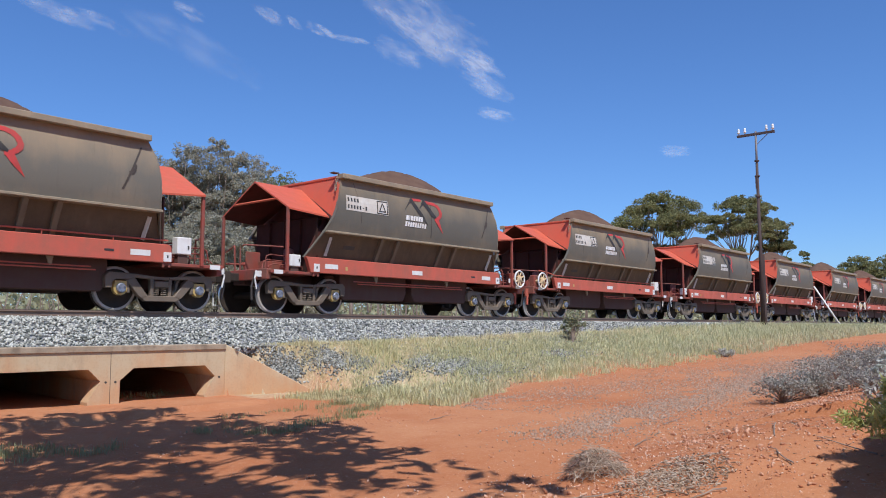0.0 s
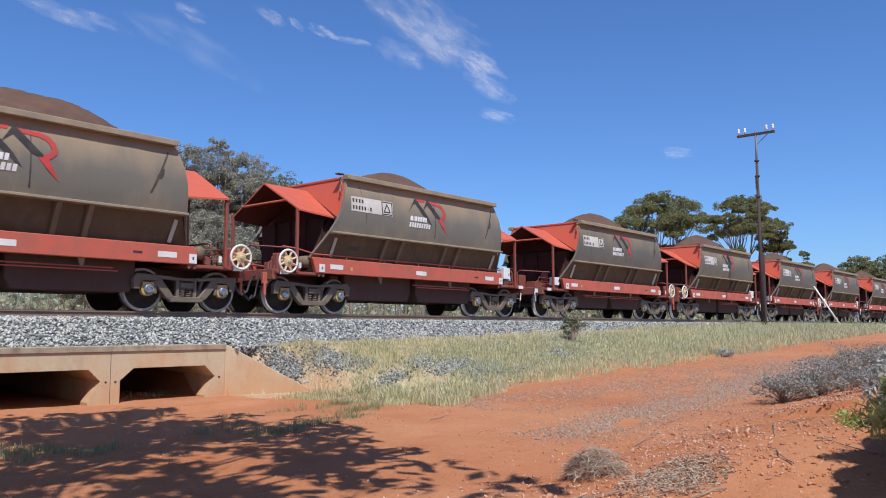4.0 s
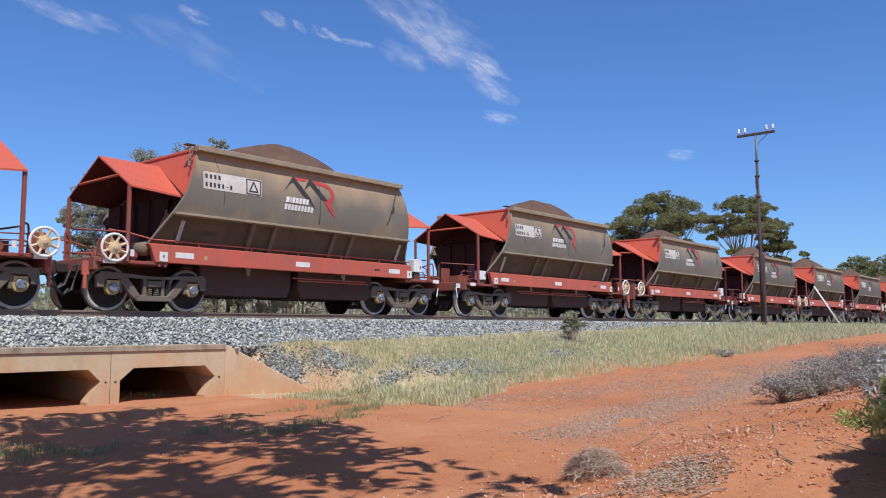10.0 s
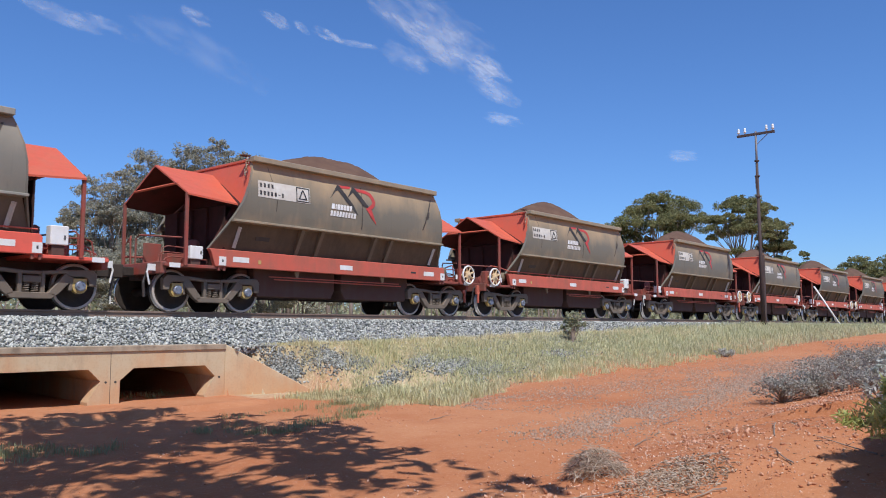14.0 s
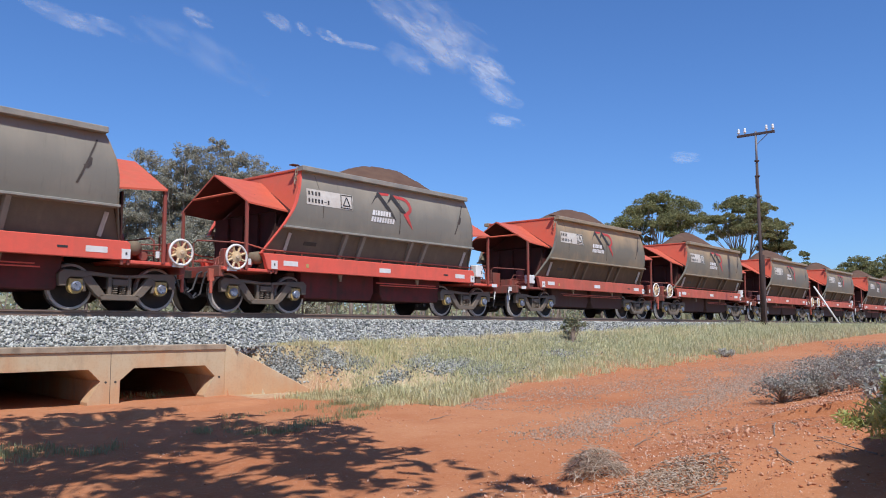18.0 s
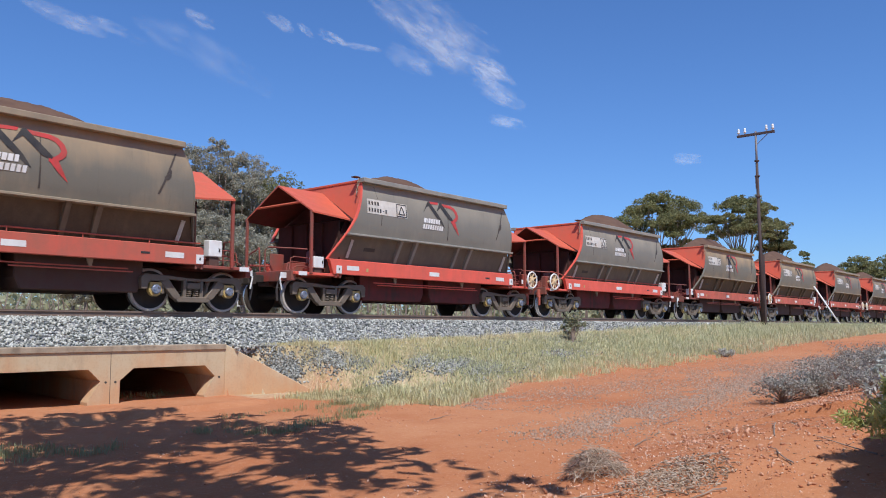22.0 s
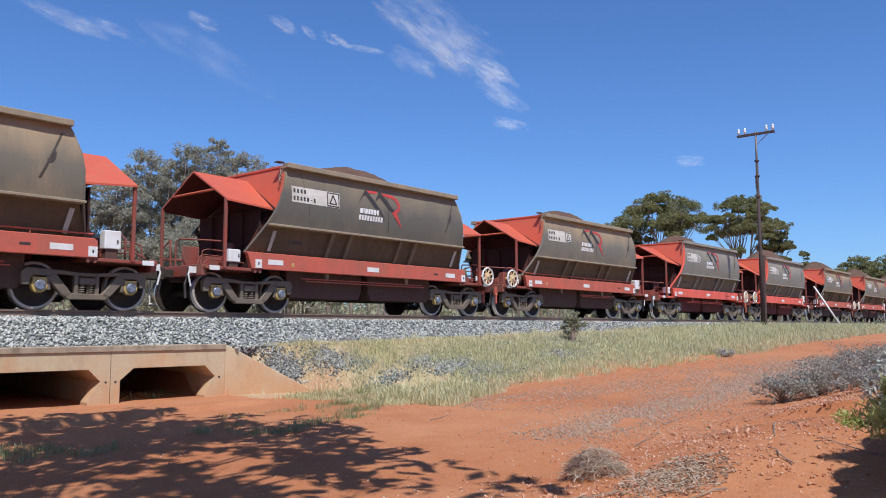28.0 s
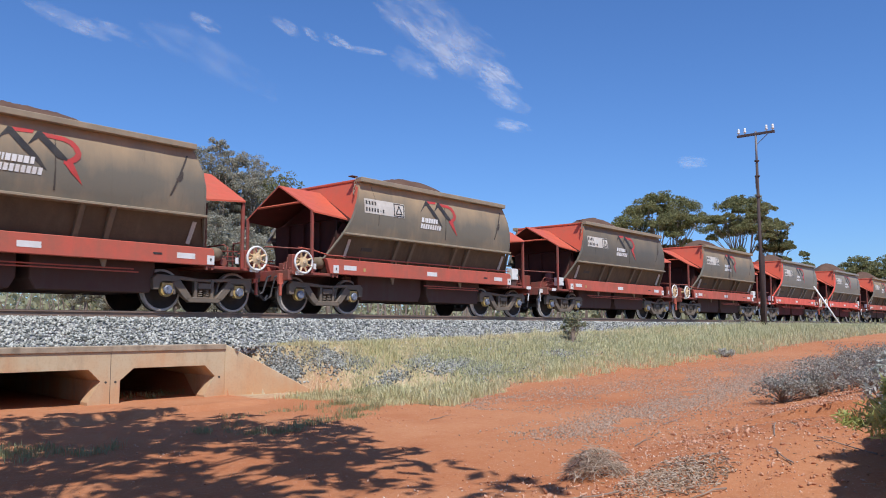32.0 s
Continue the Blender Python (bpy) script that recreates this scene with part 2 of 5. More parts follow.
def height(x, y):
    """Ground height at arrays x, y."""
    road = np.interp(x, [-60, 0, 7, 10, 16, 24, 32, 45, 80, 300], [0.1, 0.02, 0.1, 0.16, 0.3, 0.5, 0.86, 1.15, 1.33, 1.4])
    edge = np.interp(x, [8, 12, 20, 39, 100], [1.1, 1.15, 1.3, 1.52, 1.55])
    toe = np.interp(x, [9, 10.8, 12, 14, 16, 25, 60], [12.8, 12.75, 12.0, 10.9, 10.0, 9.6, 9.4])
    near = np.where(y < 13.1, road + (edge - road) * np.clip((y - toe) / np.maximum(13.1 - toe, 0.15), 0, 1), edge)
    bank = 0.42 * step(-y, -4.6, -2.2) * step(x, 4.0, 9.0) + 0.08 * step(-y, -2.5, 1.0) * step(x, 3.0, 7.0)
    near = near + bank * (1 - step(x, 45, 90))
    far = np.where(y > 20.3, 1.25 - 0.1 * step(y, 20.3, 24), edge)
    z = np.where(y < TRACK_Y, near, far)
    # the culvert's channel below the track
    channel = (x > WALL_L) & (x < np.where(y < 13.42, WALL_R + 0.1, WALL_R - 0.1)) & (y > 12.0)
    deep = 0.19 + 0.02 * (x - 5) / 4
    z = np.where(channel & (y < 19.4), deep, z)
    left = (x <= WALL_L) & (y > 12.0)
    z = np.where(left & (y < 13.1), 0.2 + (edge - 0.2) * np.clip((WALL_L - x) / 1.5, 0, 1) * step(y, 12.0, 13.1), z)
    wing_y = 13.3 - 0.66 * (x - WALL_R) / 1.58
    wing_z = 1.17 - 0.93 * (x - WALL_R) / 1.58
    behind = wing_z + (edge - wing_z) * np.clip((y - wing_y - 0.12) / np.maximum(13.05 - wing_y, 0.02), 0, 1)
    z = np.where((x >= WALL_R) & (x < 10.8) & (y < 13.4), np.where(y < wing_y + 0.1, np.minimum(z, 0.21), behind), z)
    rough = np.clip((40 - np.hypot(x, y)) / 40, 0, 1)
    bumps = 0.025 * wave(x, y, 0.9, 1) + 0.012 * wave(x, y, 3.3, 2) + 0.05 * step(-y, -4.6, -3) * wave(x, y, 1.9, 5) * step(x, 4, 8)
    bumps = bumps + (0.022 * wave(x, y, 7.0, 8) + 0.015 * wave(x, y, 14.0, 9)) * step(-y, -5.5, -4.0) * step(x, 4, 6)
    flat = (np.abs(y - TRACK_Y) < 3.4) & (x > WALL_R)
    return z + bumps * np.where(flat, 0.2, 1.0) * (0.3 + 0.7 * rough)


def graded(lo, hi, dense_lo, dense_hi, fine, growth=1.16):
    """Grid lines, fine between dense_lo and dense_hi and ever wider outside."""
    mid = list(np.arange(dense_lo, dense_hi + 1e-6, fine))
    s, up = fine, [dense_hi]
    while up[-1] < hi:
        s *= growth
        up.append(up[-1] + s)
    s, down = fine, [dense_lo]
    while down[-1] > lo:
        s *= growth
        down.append(down[-1] - s)
    return np.array(down[:0:-1] + mid + up[1:])


def build_ground():
    xs = graded(-4000, 4500, -2, 34, 0.09)
    ys = graded(-4000, 4500, -1.5, 13.6, 0.09)
    gx, gy = np.meshgrid(xs, ys)
    v = np.stack([gx.ravel(), gy.ravel(), height(gx.ravel(), gy.ravel())], 1)
    n = len(xs)
    i = (np.arange(len(ys) - 1)[:, None] * n + np.arange(n - 1)[None]).ravel()
    ob = array_mesh("ground", v, np.stack([i, i + 1, i + n + 1, i + n], 1), M["soil"], True)
    return tagged(ob, "red desert soil with loose gravel and wheel tracks", "ground", kind="structure")


ground = build_ground()


# ---------------- track ----------------
def wall_face(x):
    """Where the culvert's headwall stands."""
    return WALL_Y + (WALL_R - x) * 0.0875


def ballast_top(w, x=20.0):
    """Height of the ballast under the rail's top, w metres from the middle of the track towards the camera."""
    x, w = np.broadcast_arrays(np.asarray(x, float), np.asarray(w, float))
    over = (x > WALL_L) & (x < WALL_R + 0.15)
    toe = np.where(over, TRACK_Y - wall_face(x) - 0.18, 3.45)
    low = np.where(over, 1.17, 1.12) - RAIL_Z
    q = np.clip((w - 2.2) / (toe - 2.2), 0, 1.0)
    return np.where(w < 1.9, -0.18, np.where(w < 2.2, -0.18 - 0.2 * (w - 1.9), -0.24 + (low + 0.24) * q))


def stones(name, xyz, size, material, seed, flat=0.75):
    """Many angular stones in one mesh."""
    r = np.random.RandomState(seed)
    base = np.array([(1, 0, -0.1), (0.2, 0.95, 0.1), (-0.85, 0.35, -0.15), (-0.6, -0.8, 0.1), (0.5, -0.8, -0.05), (0.15, 0.1, 0.8), (0, 0, -0.7)])
    tri = np.array([(0, 1, 5), (1, 2, 5), (2, 3, 5), (3, 4, 5), (4, 0, 5), (1, 0, 6), (2, 1, 6), (3, 2, 6), (4, 3, 6), (0, 4, 6)])
    n = len(xyz)
    q = r.normal(size=(n, 4))
    q /= np.linalg.norm(q, axis=1)[:, None]
    w, x, y, z = q.T
    rot = np.stack([1 - 2 * (y * y + z * z), 2 * (x * y - z * w), 2 * (x * z + y * w), 2 * (x * y + z * w), 1 - 2 * (x * x + z * z), 2 * (y * z - x * w),
                    2 * (x * z - y * w), 2 * (y * z + x * w), 1 - 2 * (x * x + y * y)], 1).reshape(n, 3, 3)
    shape = base[None] * r.uniform(0.65, 1.35, (n, 7, 3)) * (1, flat, flat)
    v = np.einsum("nij,nkj->nki", rot, shape) * np.asarray(size).reshape(-1, 1, 1) + np.asarray(xyz)[:, None]
    f = tri[None] + 7 * np.arange(n)[:, None, None]
    return array_mesh(name, v.reshape(-1, 3), f.reshape(-1, 3), material)


def stone_mat(name, dark, light, tint):
    k = Mat(name, 0.85, 0, 0.3)
    c = k.mix(k.island(), dark, light)
    c = k.mix(k.ramp(k.noise(9, 3), 0.5, 0.75, 0, 0.6), c, tint)
    k.colour(c)
    k.bump(k.noise(60, 3), 0.3, 0.01)
    return k.m


M["ballast"] = stone_mat("blue_grey_ballast", (0.070, 0.078, 0.070), (0.64, 0.625, 0.56), (0.36, 0.34, 0.28))
M["spill"] = stone_mat("weathered_spilled_ballast", (0.05, 0.052, 0.046), (0.46, 0.445, 0.39), (0.27, 0.25, 0.20))
M["gravel"] = stone_mat("mixed_gravel", (0.19, 0.135, 0.098), (0.56, 0.43, 0.33), (0.44, 0.26, 0.165))
M["pale_stone"] = stone_mat("pale_pebble", (0.50, 0.35, 0.26), (0.86, 0.74, 0.62), (0.62, 0.46, 0.35))
M["redstone"] = stone_mat("red_gravel", (0.36, 0.125, 0.055), (0.66, 0.40, 0.27), (0.48, 0.19, 0.09))


def bed_mat():
    """Fine grey stone in the gaps between the loose ballast."""
    k = Mat("ballast_bed_stone", 0.95, 0, 0.2).world_coord()
    v = k.node("ShaderNodeTexVoronoi", Vector=k.coord, Scale=26.0)
    k.colour(k.mix(v.outputs["Color"], (0.10, 0.10, 0.105), (0.45, 0.44, 0.43)))
    k.bump(v.outputs["Distance"], 1.0, 0.04)
    return k.m


M["bed"] = bed_mat()


def build_track():
    xs = np.concatenate([[-260, -60, -20], np.arange(-6, 14, 0.25), np.arange(14, 60, 2.0), [80, 120, 250, 600]])
    cols = []
    for x in xs:
        toe = TRACK_Y - float(wall_face(x)) - 0.18 if WALL_L < x < WALL_R + 0.15 else 3.45
        ws = [-3.5, -2.2, -1.9, -0.6, 0.6, 1.9, 2.2, 2.2 + (toe - 2.2) / 2, toe]
        zs = [RAIL_Z + float(ballast_top(abs(w) if w < 0 else w, x if w > 0 else 20.0)) - 0.02 for w in ws]
        cols.append([(x, TRACK_Y - w, z) for w, z in zip(ws, zs)] + [(x, TRACK_Y - toe, 1.0), (x, TRACK_Y + 3.5, 1.0)])
    n = len(cols[0])
    v = np.array(cols).reshape(-1, 3)
    f = [(a * n + b, (a + 1) * n + b, (a + 1) * n + (b + 1) % n, a * n + (b + 1) % n) for a in range(len(xs) - 1) for b in range(n)]
    bed = array_mesh("ballast_bed", v, f, M["bed"])
    tagged(bed, "long bank of blue-grey crushed stone under the rails", "ballast", kind="structure")
    r = np.random.RandomState(3)
    n = 46000
    x = 3.0 + 76 * r.uniform(0, 1, n) ** 2.0
    toe = np.where(x < WALL_R + 0.15, TRACK_Y - wall_face(x) - 0.2, 3.5)
    w = 1.0 + (toe - 1.0) * r.uniform(0, 1, n)
    z = RAIL_Z + ballast_top(w, x) + r.uniform(-0.02, 0.02, n)
    ob = stones("ballast_stones", np.stack([x, TRACK_Y - w, z], 1), r.uniform(0.024, 0.05, n), M["ballast"], 4)
    tagged(ob, "loose angular blue-grey ballast stones", "ballast", kind="stuff")
    head = [(-0.036, 0), (0.036, 0), (0.036, -0.035), (0.009, -0.045), (0.009, -0.13), (0.068, -0.145), (0.068, -0.157), (-0.068, -0.157), (-0.068, -0.145), (-0.009, -0.13), (-0.009, -0.045), (-0.036, -0.035)]
    for side in (-1, 1):
        bm = bmesh.new()
        prism(bm, [(TRACK_Y + side * GAUGE + a, RAIL_Z + b) for a, b in head], -260, 600, "x")
        for f in bm.faces:
            f.material_index = 1 if f.normal.z > 0.9 and f.calc_center_median().z > RAIL_Z - 0.01 else 0
        rail = part("rail", bm, [M["rail"], M["railtop"]])
        tagged(rail, "rusty steel rail with a polished running surface", "rail", "rails", "structure")
    k = Mat("grey_concrete_sleeper", 0.9)
    k.colour(k.mix(k.noise(8), (0.34, 0.32, 0.30), (0.24, 0.20, 0.17)))
    sl = bmesh.new()
    prism(sl, [(-0.13, -0.03), (0.13, -0.03), (0.105, 0.05), (-0.105, 0.05)], -1.25, 1.25)
    first = part("sleeper", sl, k.m)
    tagged(first, "grey concrete sleeper bedded in ballast", "sleeper", "sleepers under the rails")
    first.location = (-4.0, TRACK_Y, RAIL_Z - 0.21)
    for i in range(1, 120):
        copy_thing(first, pose(-4.0 + 0.66 * i, TRACK_Y, RAIL_Z - 0.21))


build_track()


# ---------------- culvert ----------------
def concrete():
    """Pale concrete stained by red dust from the ground upwards in clouds and runs."""
    k = Mat("dust_stained_concrete", 0.9, 0, 0.2).world_coord()
    z = k.xyz()[2]
    big = k.noise(1.4, 5)
    runs = k.noise(5, 4, 0.6, (1, 1, 0.12))
    fine = k.noise(30, 4)
    f = k.math("ADD", k.ramp(z, 0.2, 0.95, 0.75, 0.05), k.ramp(big, 0.3, 0.7, -0.35, 0.3))
    f = k.math("ADD", f, k.ramp(runs, 0.5, 0.75, 0, 0.3))
    c = k.mix(f, (0.55, 0.43, 0.275), (0.55, 0.275, 0.125))
    c = k.mix(k.ramp(fine, 0.5, 0.8, 0, 0.35), c, (0.36, 0.21, 0.125))
    c = k.mix(k.ramp(k.noise(3.2, 5, 0.65, (1, 1, 0.3)), 0.55, 0.75, 0, 0.5), c, (0.30, 0.215, 0.14))
    k.colour(c)
    k.bump(k.math("ADD", fine, big), 0.25, 0.01)
    return k.m


M["concrete"] = concrete()
M["coping"] = worn("grimy_coping_concrete", (0.46, 0.36, 0.25), (0.24, 0.185, 0.13), 0.8, 0.9, 0, 3.0, True, 0.2)


def build_culvert():
    top, soffit, floor_z, th = 1.2, 0.80, -0.1, 0.22
    skew = pose(WALL_R, WALL_Y, 0, 0, 0, -5)
    root = empty("culvert", "twin-cell concrete box culvert stained with red dust", "culvert", at=skew)
    root["kind"] = "structure"
    # openings, x measured back from the corner
    cells = [(-2.03, -0.2), (-4.22, -2.37), (-6.5, -4.6)]
    ch = 0.21

    def hole(a, b):
        return [(a, floor_z), (a, soffit - ch), (a + ch * 1.15, soffit), (b - ch, soffit), (b, soffit - ch), (b - 0.21, 0.22), (b - 0.21, floor_z)]

    # panel by panel: piers, haunches and the cap above each opening
    edges = [0.0] + [v for a, b in cells for v in (b, a)] + [-7.4]
    bm = bmesh.new()
    prism(bm, [(-7.4, soffit), (0, soffit), (0, top - 0.11), (-7.4, top - 0.11)], 0, th)
    part("headwall_beam", bm, M["concrete"], root)
    bm = bmesh.new()
    prism(bm, [(-7.42, top - 0.11), (0.02, top - 0.11), (0.02, top), (-7.42, top)], -0.03, th)
    bevelled(bm, 0.012)
    part("coping", bm, M["coping"], root)
    for i in range(0, len(edges), 2):
        hi, lo = edges[i], edges[i + 1]
        bm = bmesh.new()
        a = [(lo, floor_z), (hi, floor_z), (hi, soffit), (lo, soffit)]
        prism(bm, a, 0, th)
        part("pier", bm, M["concrete"], root)
    for a, b in cells:
        bm = bmesh.new()
        prism(bm, [(a, soffit - ch), (a + ch * 1.15, soffit), (a, soffit)], 0, 7.2)
        part("haunch", bm, M["concrete"], root)
        bm = bmesh.new()
        prism(bm, [(b, soffit - ch), (b, soffit), (b - ch, soffit)], 0, 7.2)
        part("haunch", bm, M["concrete"], root)
        bm = bmesh.new()
        prism(bm, [(b, soffit - ch), (b - 0.21, 0.24), (b - 0.21, floor_z), (b, floor_z)], 0, 0.3)
        part("haunch", bm, M["concrete"], root)
        part("barrel_roof", box((a - 0.15, th, soffit), (b + 0.15, 7.2, soffit + 0.18)), M["concrete"], root)
        part("barrel_wall", box((a - 0.12, th, floor_z), (a, 7.2, soffit)), M["concrete"], root)
        part("barrel_wall", box((b, th, floor_z), (b + 0.12, 7.2, soffit)), M["concrete"], root)
        for e in (a - 0.08, b + 0.09):
            bm = bmesh.new()
            lathe(bm, [(0.022, -0.004), (0.022, 0.01)], 10)
            o = part("lifting_pocket", bm, M["runs"], root)
            o.location = (e, 0, soffit - ch - 0.02)
    part("expansion_joint", box((-2.205, -0.003, floor_z), (-2.197, 0.02, top - 0.12)), M["runs"], root)
    # wing wall
    a, b = Vector((WALL_R, WALL_Y, 0)), Vector((10.78, 12.64, 0))
    d = b - a
    ln, ang = d.length, math.degrees(math.atan2(d.y, d.x))
    bm = bmesh.new()
    prism(bm, [(0, -0.2), (ln + 0.02, -0.2), (ln + 0.02, 0.27), (0, top)], 0, th)
    bevelled(bm, 0.012)
    w = part("wing_wall", bm, M["concrete"], root)
    w.matrix_basis = skew.inverted() @ pose(a.x, a.y, 0, 0, 0, ang)


build_culvert()


# ---------------- plants ----------------
def leaf_mat(name, a, b, tint):
    """Leaves: colour varies from leaf to leaf and from clump to clump, light passes through."""
    k = Mat(name, 0.6, 0, 0.25)
    c = k.mix(k.island(), a, b)
    c = k.mix(k.ramp(k.noise(0.8, 3), 0.4, 0.65, 0, 0.7), c, tint)
    k.colour(c)
    out = k.t.nodes["Material Output"]
    tr = k.node("ShaderNodeBsdfTranslucent")
    k.put(tr.inputs[0], c)
    mx = k.node("ShaderNodeMixShader")
    mx.inputs[0].default_value = 0.38
    k.t.links.new(k.b.outputs[0], mx.inputs[1])
    k.t.links.new(tr.outputs[0], mx.inputs[2])
    k.t.links.new(mx.outputs[0], out.inputs[0])
    return k.m


M["gum"] = leaf_mat("gum_leaves", (0.13, 0.14, 0.06), (0.31, 0.305, 0.13), (0.27, 0.24, 0.11))
M["grey_gum"] = leaf_mat("grey_gum_leaves", (0.24, 0.228, 0.172), (0.50, 0.472, 0.365), (0.36, 0.325, 0.23))
M["saltbush"] = leaf_mat("saltbush_leaves", (0.235, 0.22, 0.185), (0.48, 0.455, 0.39), (0.34, 0.31, 0.23))
M["silver"] = leaf_mat("silvery_leaves", (0.36, 0.36, 0.32), (0.62, 0.62, 0.56), (0.40, 0.42, 0.32))
M["green_bush"] = leaf_mat("yellow_green_needles", (0.30, 0.33, 0.09), (0.62, 0.63, 0.26), (0.44, 0.46, 0.14))
M["scrub"] = leaf_mat("scrub_leaves", (0.22, 0.23, 0.135), (0.46, 0.46, 0.30), (0.40, 0.38, 0.24))
M["straw"] = leaf_mat("straw_grass", (0.62, 0.53, 0.30), (0.86, 0.76, 0.50), (0.62, 0.57, 0.33))
M["green_grass"] = leaf_mat("grey_green_grass", (0.50, 0.475, 0.26), (0.82, 0.755, 0.47), (0.56, 0.54, 0.28))
M["tuft"] = leaf_mat("green_tuft_grass", (0.20, 0.22, 0.10), (0.44, 0.43, 0.22), (0.34, 0.33, 0.17))
M["far_grass"] = leaf_mat("hazy_green_grass", (0.38, 0.39, 0.22), (0.68, 0.65, 0.42), (0.48, 0.48, 0.27))
M["bark"] = worn("pale_gum_bark", (0.30, 0.24, 0.19), (0.14, 0.10, 0.08), 0.8, 0.9, 0, 1.5)
M["chips"] = stone_mat("bark_chips", (0.085, 0.052, 0.038), (0.50, 0.355, 0.235), (0.34, 0.18, 0.10))
M["pale_twig"] = worn("bleached_twigs", (0.52, 0.42, 0.32), (0.30, 0.22, 0.165), 0.7, 0.9, 0, 14, False)
M["twig"] = worn("grey_dead_wood", (0.36, 0.28, 0.22), (0.18, 0.125, 0.095), 0.8, 0.9, 0, 6, False)


def leaf_cloud(centres, radii, count, size, seed, squash=0.6, long=2.2, droop=0.3):
    """Leaf quads filling soft ellipsoid clumps. Returns vertices and faces."""
    r = np.random.RandomState(seed)
    centres, radii = np.asarray(centres, float), np.asarray(radii, float)
    which = np.repeat(np.arange(len(centres)), count)
    n = len(which)
    d = r.normal(size=(n, 3))
    d /= np.linalg.norm(d, axis=1)[:, None]
    rad = radii[which] * r.uniform(0.25, 1.0, n) ** 0.5
    c = centres[which] + d * rad[:, None] * (1, 1, squash)
    a = r.normal(size=(n, 3)) + (0, 0, -droop)
    a /= np.linalg.norm(a, axis=1)[:, None]
    b = np.cross(a, r.normal(size=(n, 3)))
    b /= np.linalg.norm(b, axis=1)[:, None] + 1e-9
    s = size * r.uniform(0.6, 1.4, n)[:, None]
    a, b = a * s * long / 2, b * s / 2
    v = np.stack([c - a, c + b, c + a, c - b], 1).reshape(-1, 3)
    return v, np.arange(4 * n).reshape(-1, 4)


def build_tree(x, y, tall, spread, seed, leaves, label, style="umbrella", n_leaf=26, size=0.14, trunk_r=0.2, low=0.45, lean=(0, 0), lobe=0.8, cover=1.0):
    """Trunk, forking limbs and a crown of separate leafy lobes, each domed above and open below."""
    r = random.Random(seed)
    z0 = float(height(np.array([x]), np.array([y]))[0]) - 0.05
    root = empty("tree", label, "tree", "gum trees", pose(x, y, z0))
    fork = tall * low
    top = Vector((lean[0] * 0.4, lean[1] * 0.4, fork))
    wood = bmesh.new()
    tube(wood, [(0, 0, 0), (top.x * 0.42 + r.uniform(-0.1, 0.1), top.y * 0.42 + r.uniform(-0.1, 0.1), fork * 0.5), top], trunk_r, 8, trunk_r * 0.75)
    part("trunk", wood, M["bark"], root, smooth=True)
    # lobes over the dome of the crown, kept apart from one another, and some hanging lower
    umbrella = style == "umbrella"
    lobes = []
    for i in range(900):
        under = r.random() < (0.22 if umbrella else 0.45)
        a, q = r.uniform(0, 6.283), math.sqrt(r.random())
        k = lobe * (r.uniform(0.5, 0.75) if under else r.uniform(0.8, 1.2))
        z = tall * (1 - (0.24 if umbrella else 0.30) * q * q) - 0.45 * k
        if under:
            z -= tall * (r.uniform(0.08, 0.22) if umbrella else r.uniform(0.12, 0.5))
        c = Vector((math.cos(a) * q * (spread - 0.6 * k) + lean[0], math.sin(a) * q * (spread - 0.6 * k) + lean[1], z))
        if z > fork * 0.9 and all((c - d).length > (0.5 if umbrella else 0.55) * (k + e) for d, e in lobes):
            lobes.append((c, k))
        if len(lobes) >= cover * (5 + 2.6 * (spread / lobe) ** 2):
            break
    limbs = 5 if umbrella else 4
    carried = [[] for _ in range(limbs)]
    for c, k in lobes:
        a = math.atan2(c.y - lean[1], c.x - lean[0]) % 6.2832
        carried[int(a / 6.2832 * limbs) % limbs].append((c, k))
    for group in carried:
        if not group:
            continue
        limb = bmesh.new()
        mean = sum((c for c, k in group), Vector()) / len(group)
        knee = top.lerp(mean, 0.5) + Vector((r.uniform(-0.2, 0.2), r.uniform(-0.2, 0.2), -0.04 * tall))
        tube(limb, [top, top.lerp(knee, 0.5) + Vector((r.uniform(-0.12, 0.12), r.uniform(-0.12, 0.12), 0)), knee], trunk_r * 0.55, 6, trunk_r * 0.32)
        for c, k in group:
            foot = c - Vector((0, 0, 0.25 * k))
            mid = knee.lerp(foot, 0.55) + Vector((r.uniform(-0.25, 0.25), r.uniform(-0.25, 0.25), -0.08 * k))
            tube(limb, [knee, mid, foot], trunk_r * 0.26, 5, trunk_r * 0.1)
            for j in range(3):
                d = Vector((r.uniform(-1, 1), r.uniform(-1, 1), r.uniform(0.0, 0.5))) * k * 0.7
                tube(limb, [mid.lerp(foot, r.uniform(0.4, 1.0)), foot + d], trunk_r * 0.1, 4, trunk_r * 0.04)
        part("limb", limb, M["bark"], root, smooth=True)
    tips, radii = [], []
    for c, k in lobes:
        for j in range(int(12 + 8 * r.random())):
            a, q = r.uniform(0, 6.283), math.sqrt(r.random())
            rise = math.sqrt(1 - 0.9 * q * q) * (r.uniform(0.1, 0.62) if umbrella else r.uniform(-0.35, 0.75))
            tips.append((c.x + math.cos(a) * q * k, c.y + math.sin(a) * q * k, c.z + k * rise - 0.12 * k))
            radii.append(k * r.uniform(0.24, 0.44))
    v, f = leaf_cloud(tips, radii, n_leaf, size, seed, 0.75)
    crown = array_mesh("crown", v, f, leaves, True)
    crown.parent = root
    return root


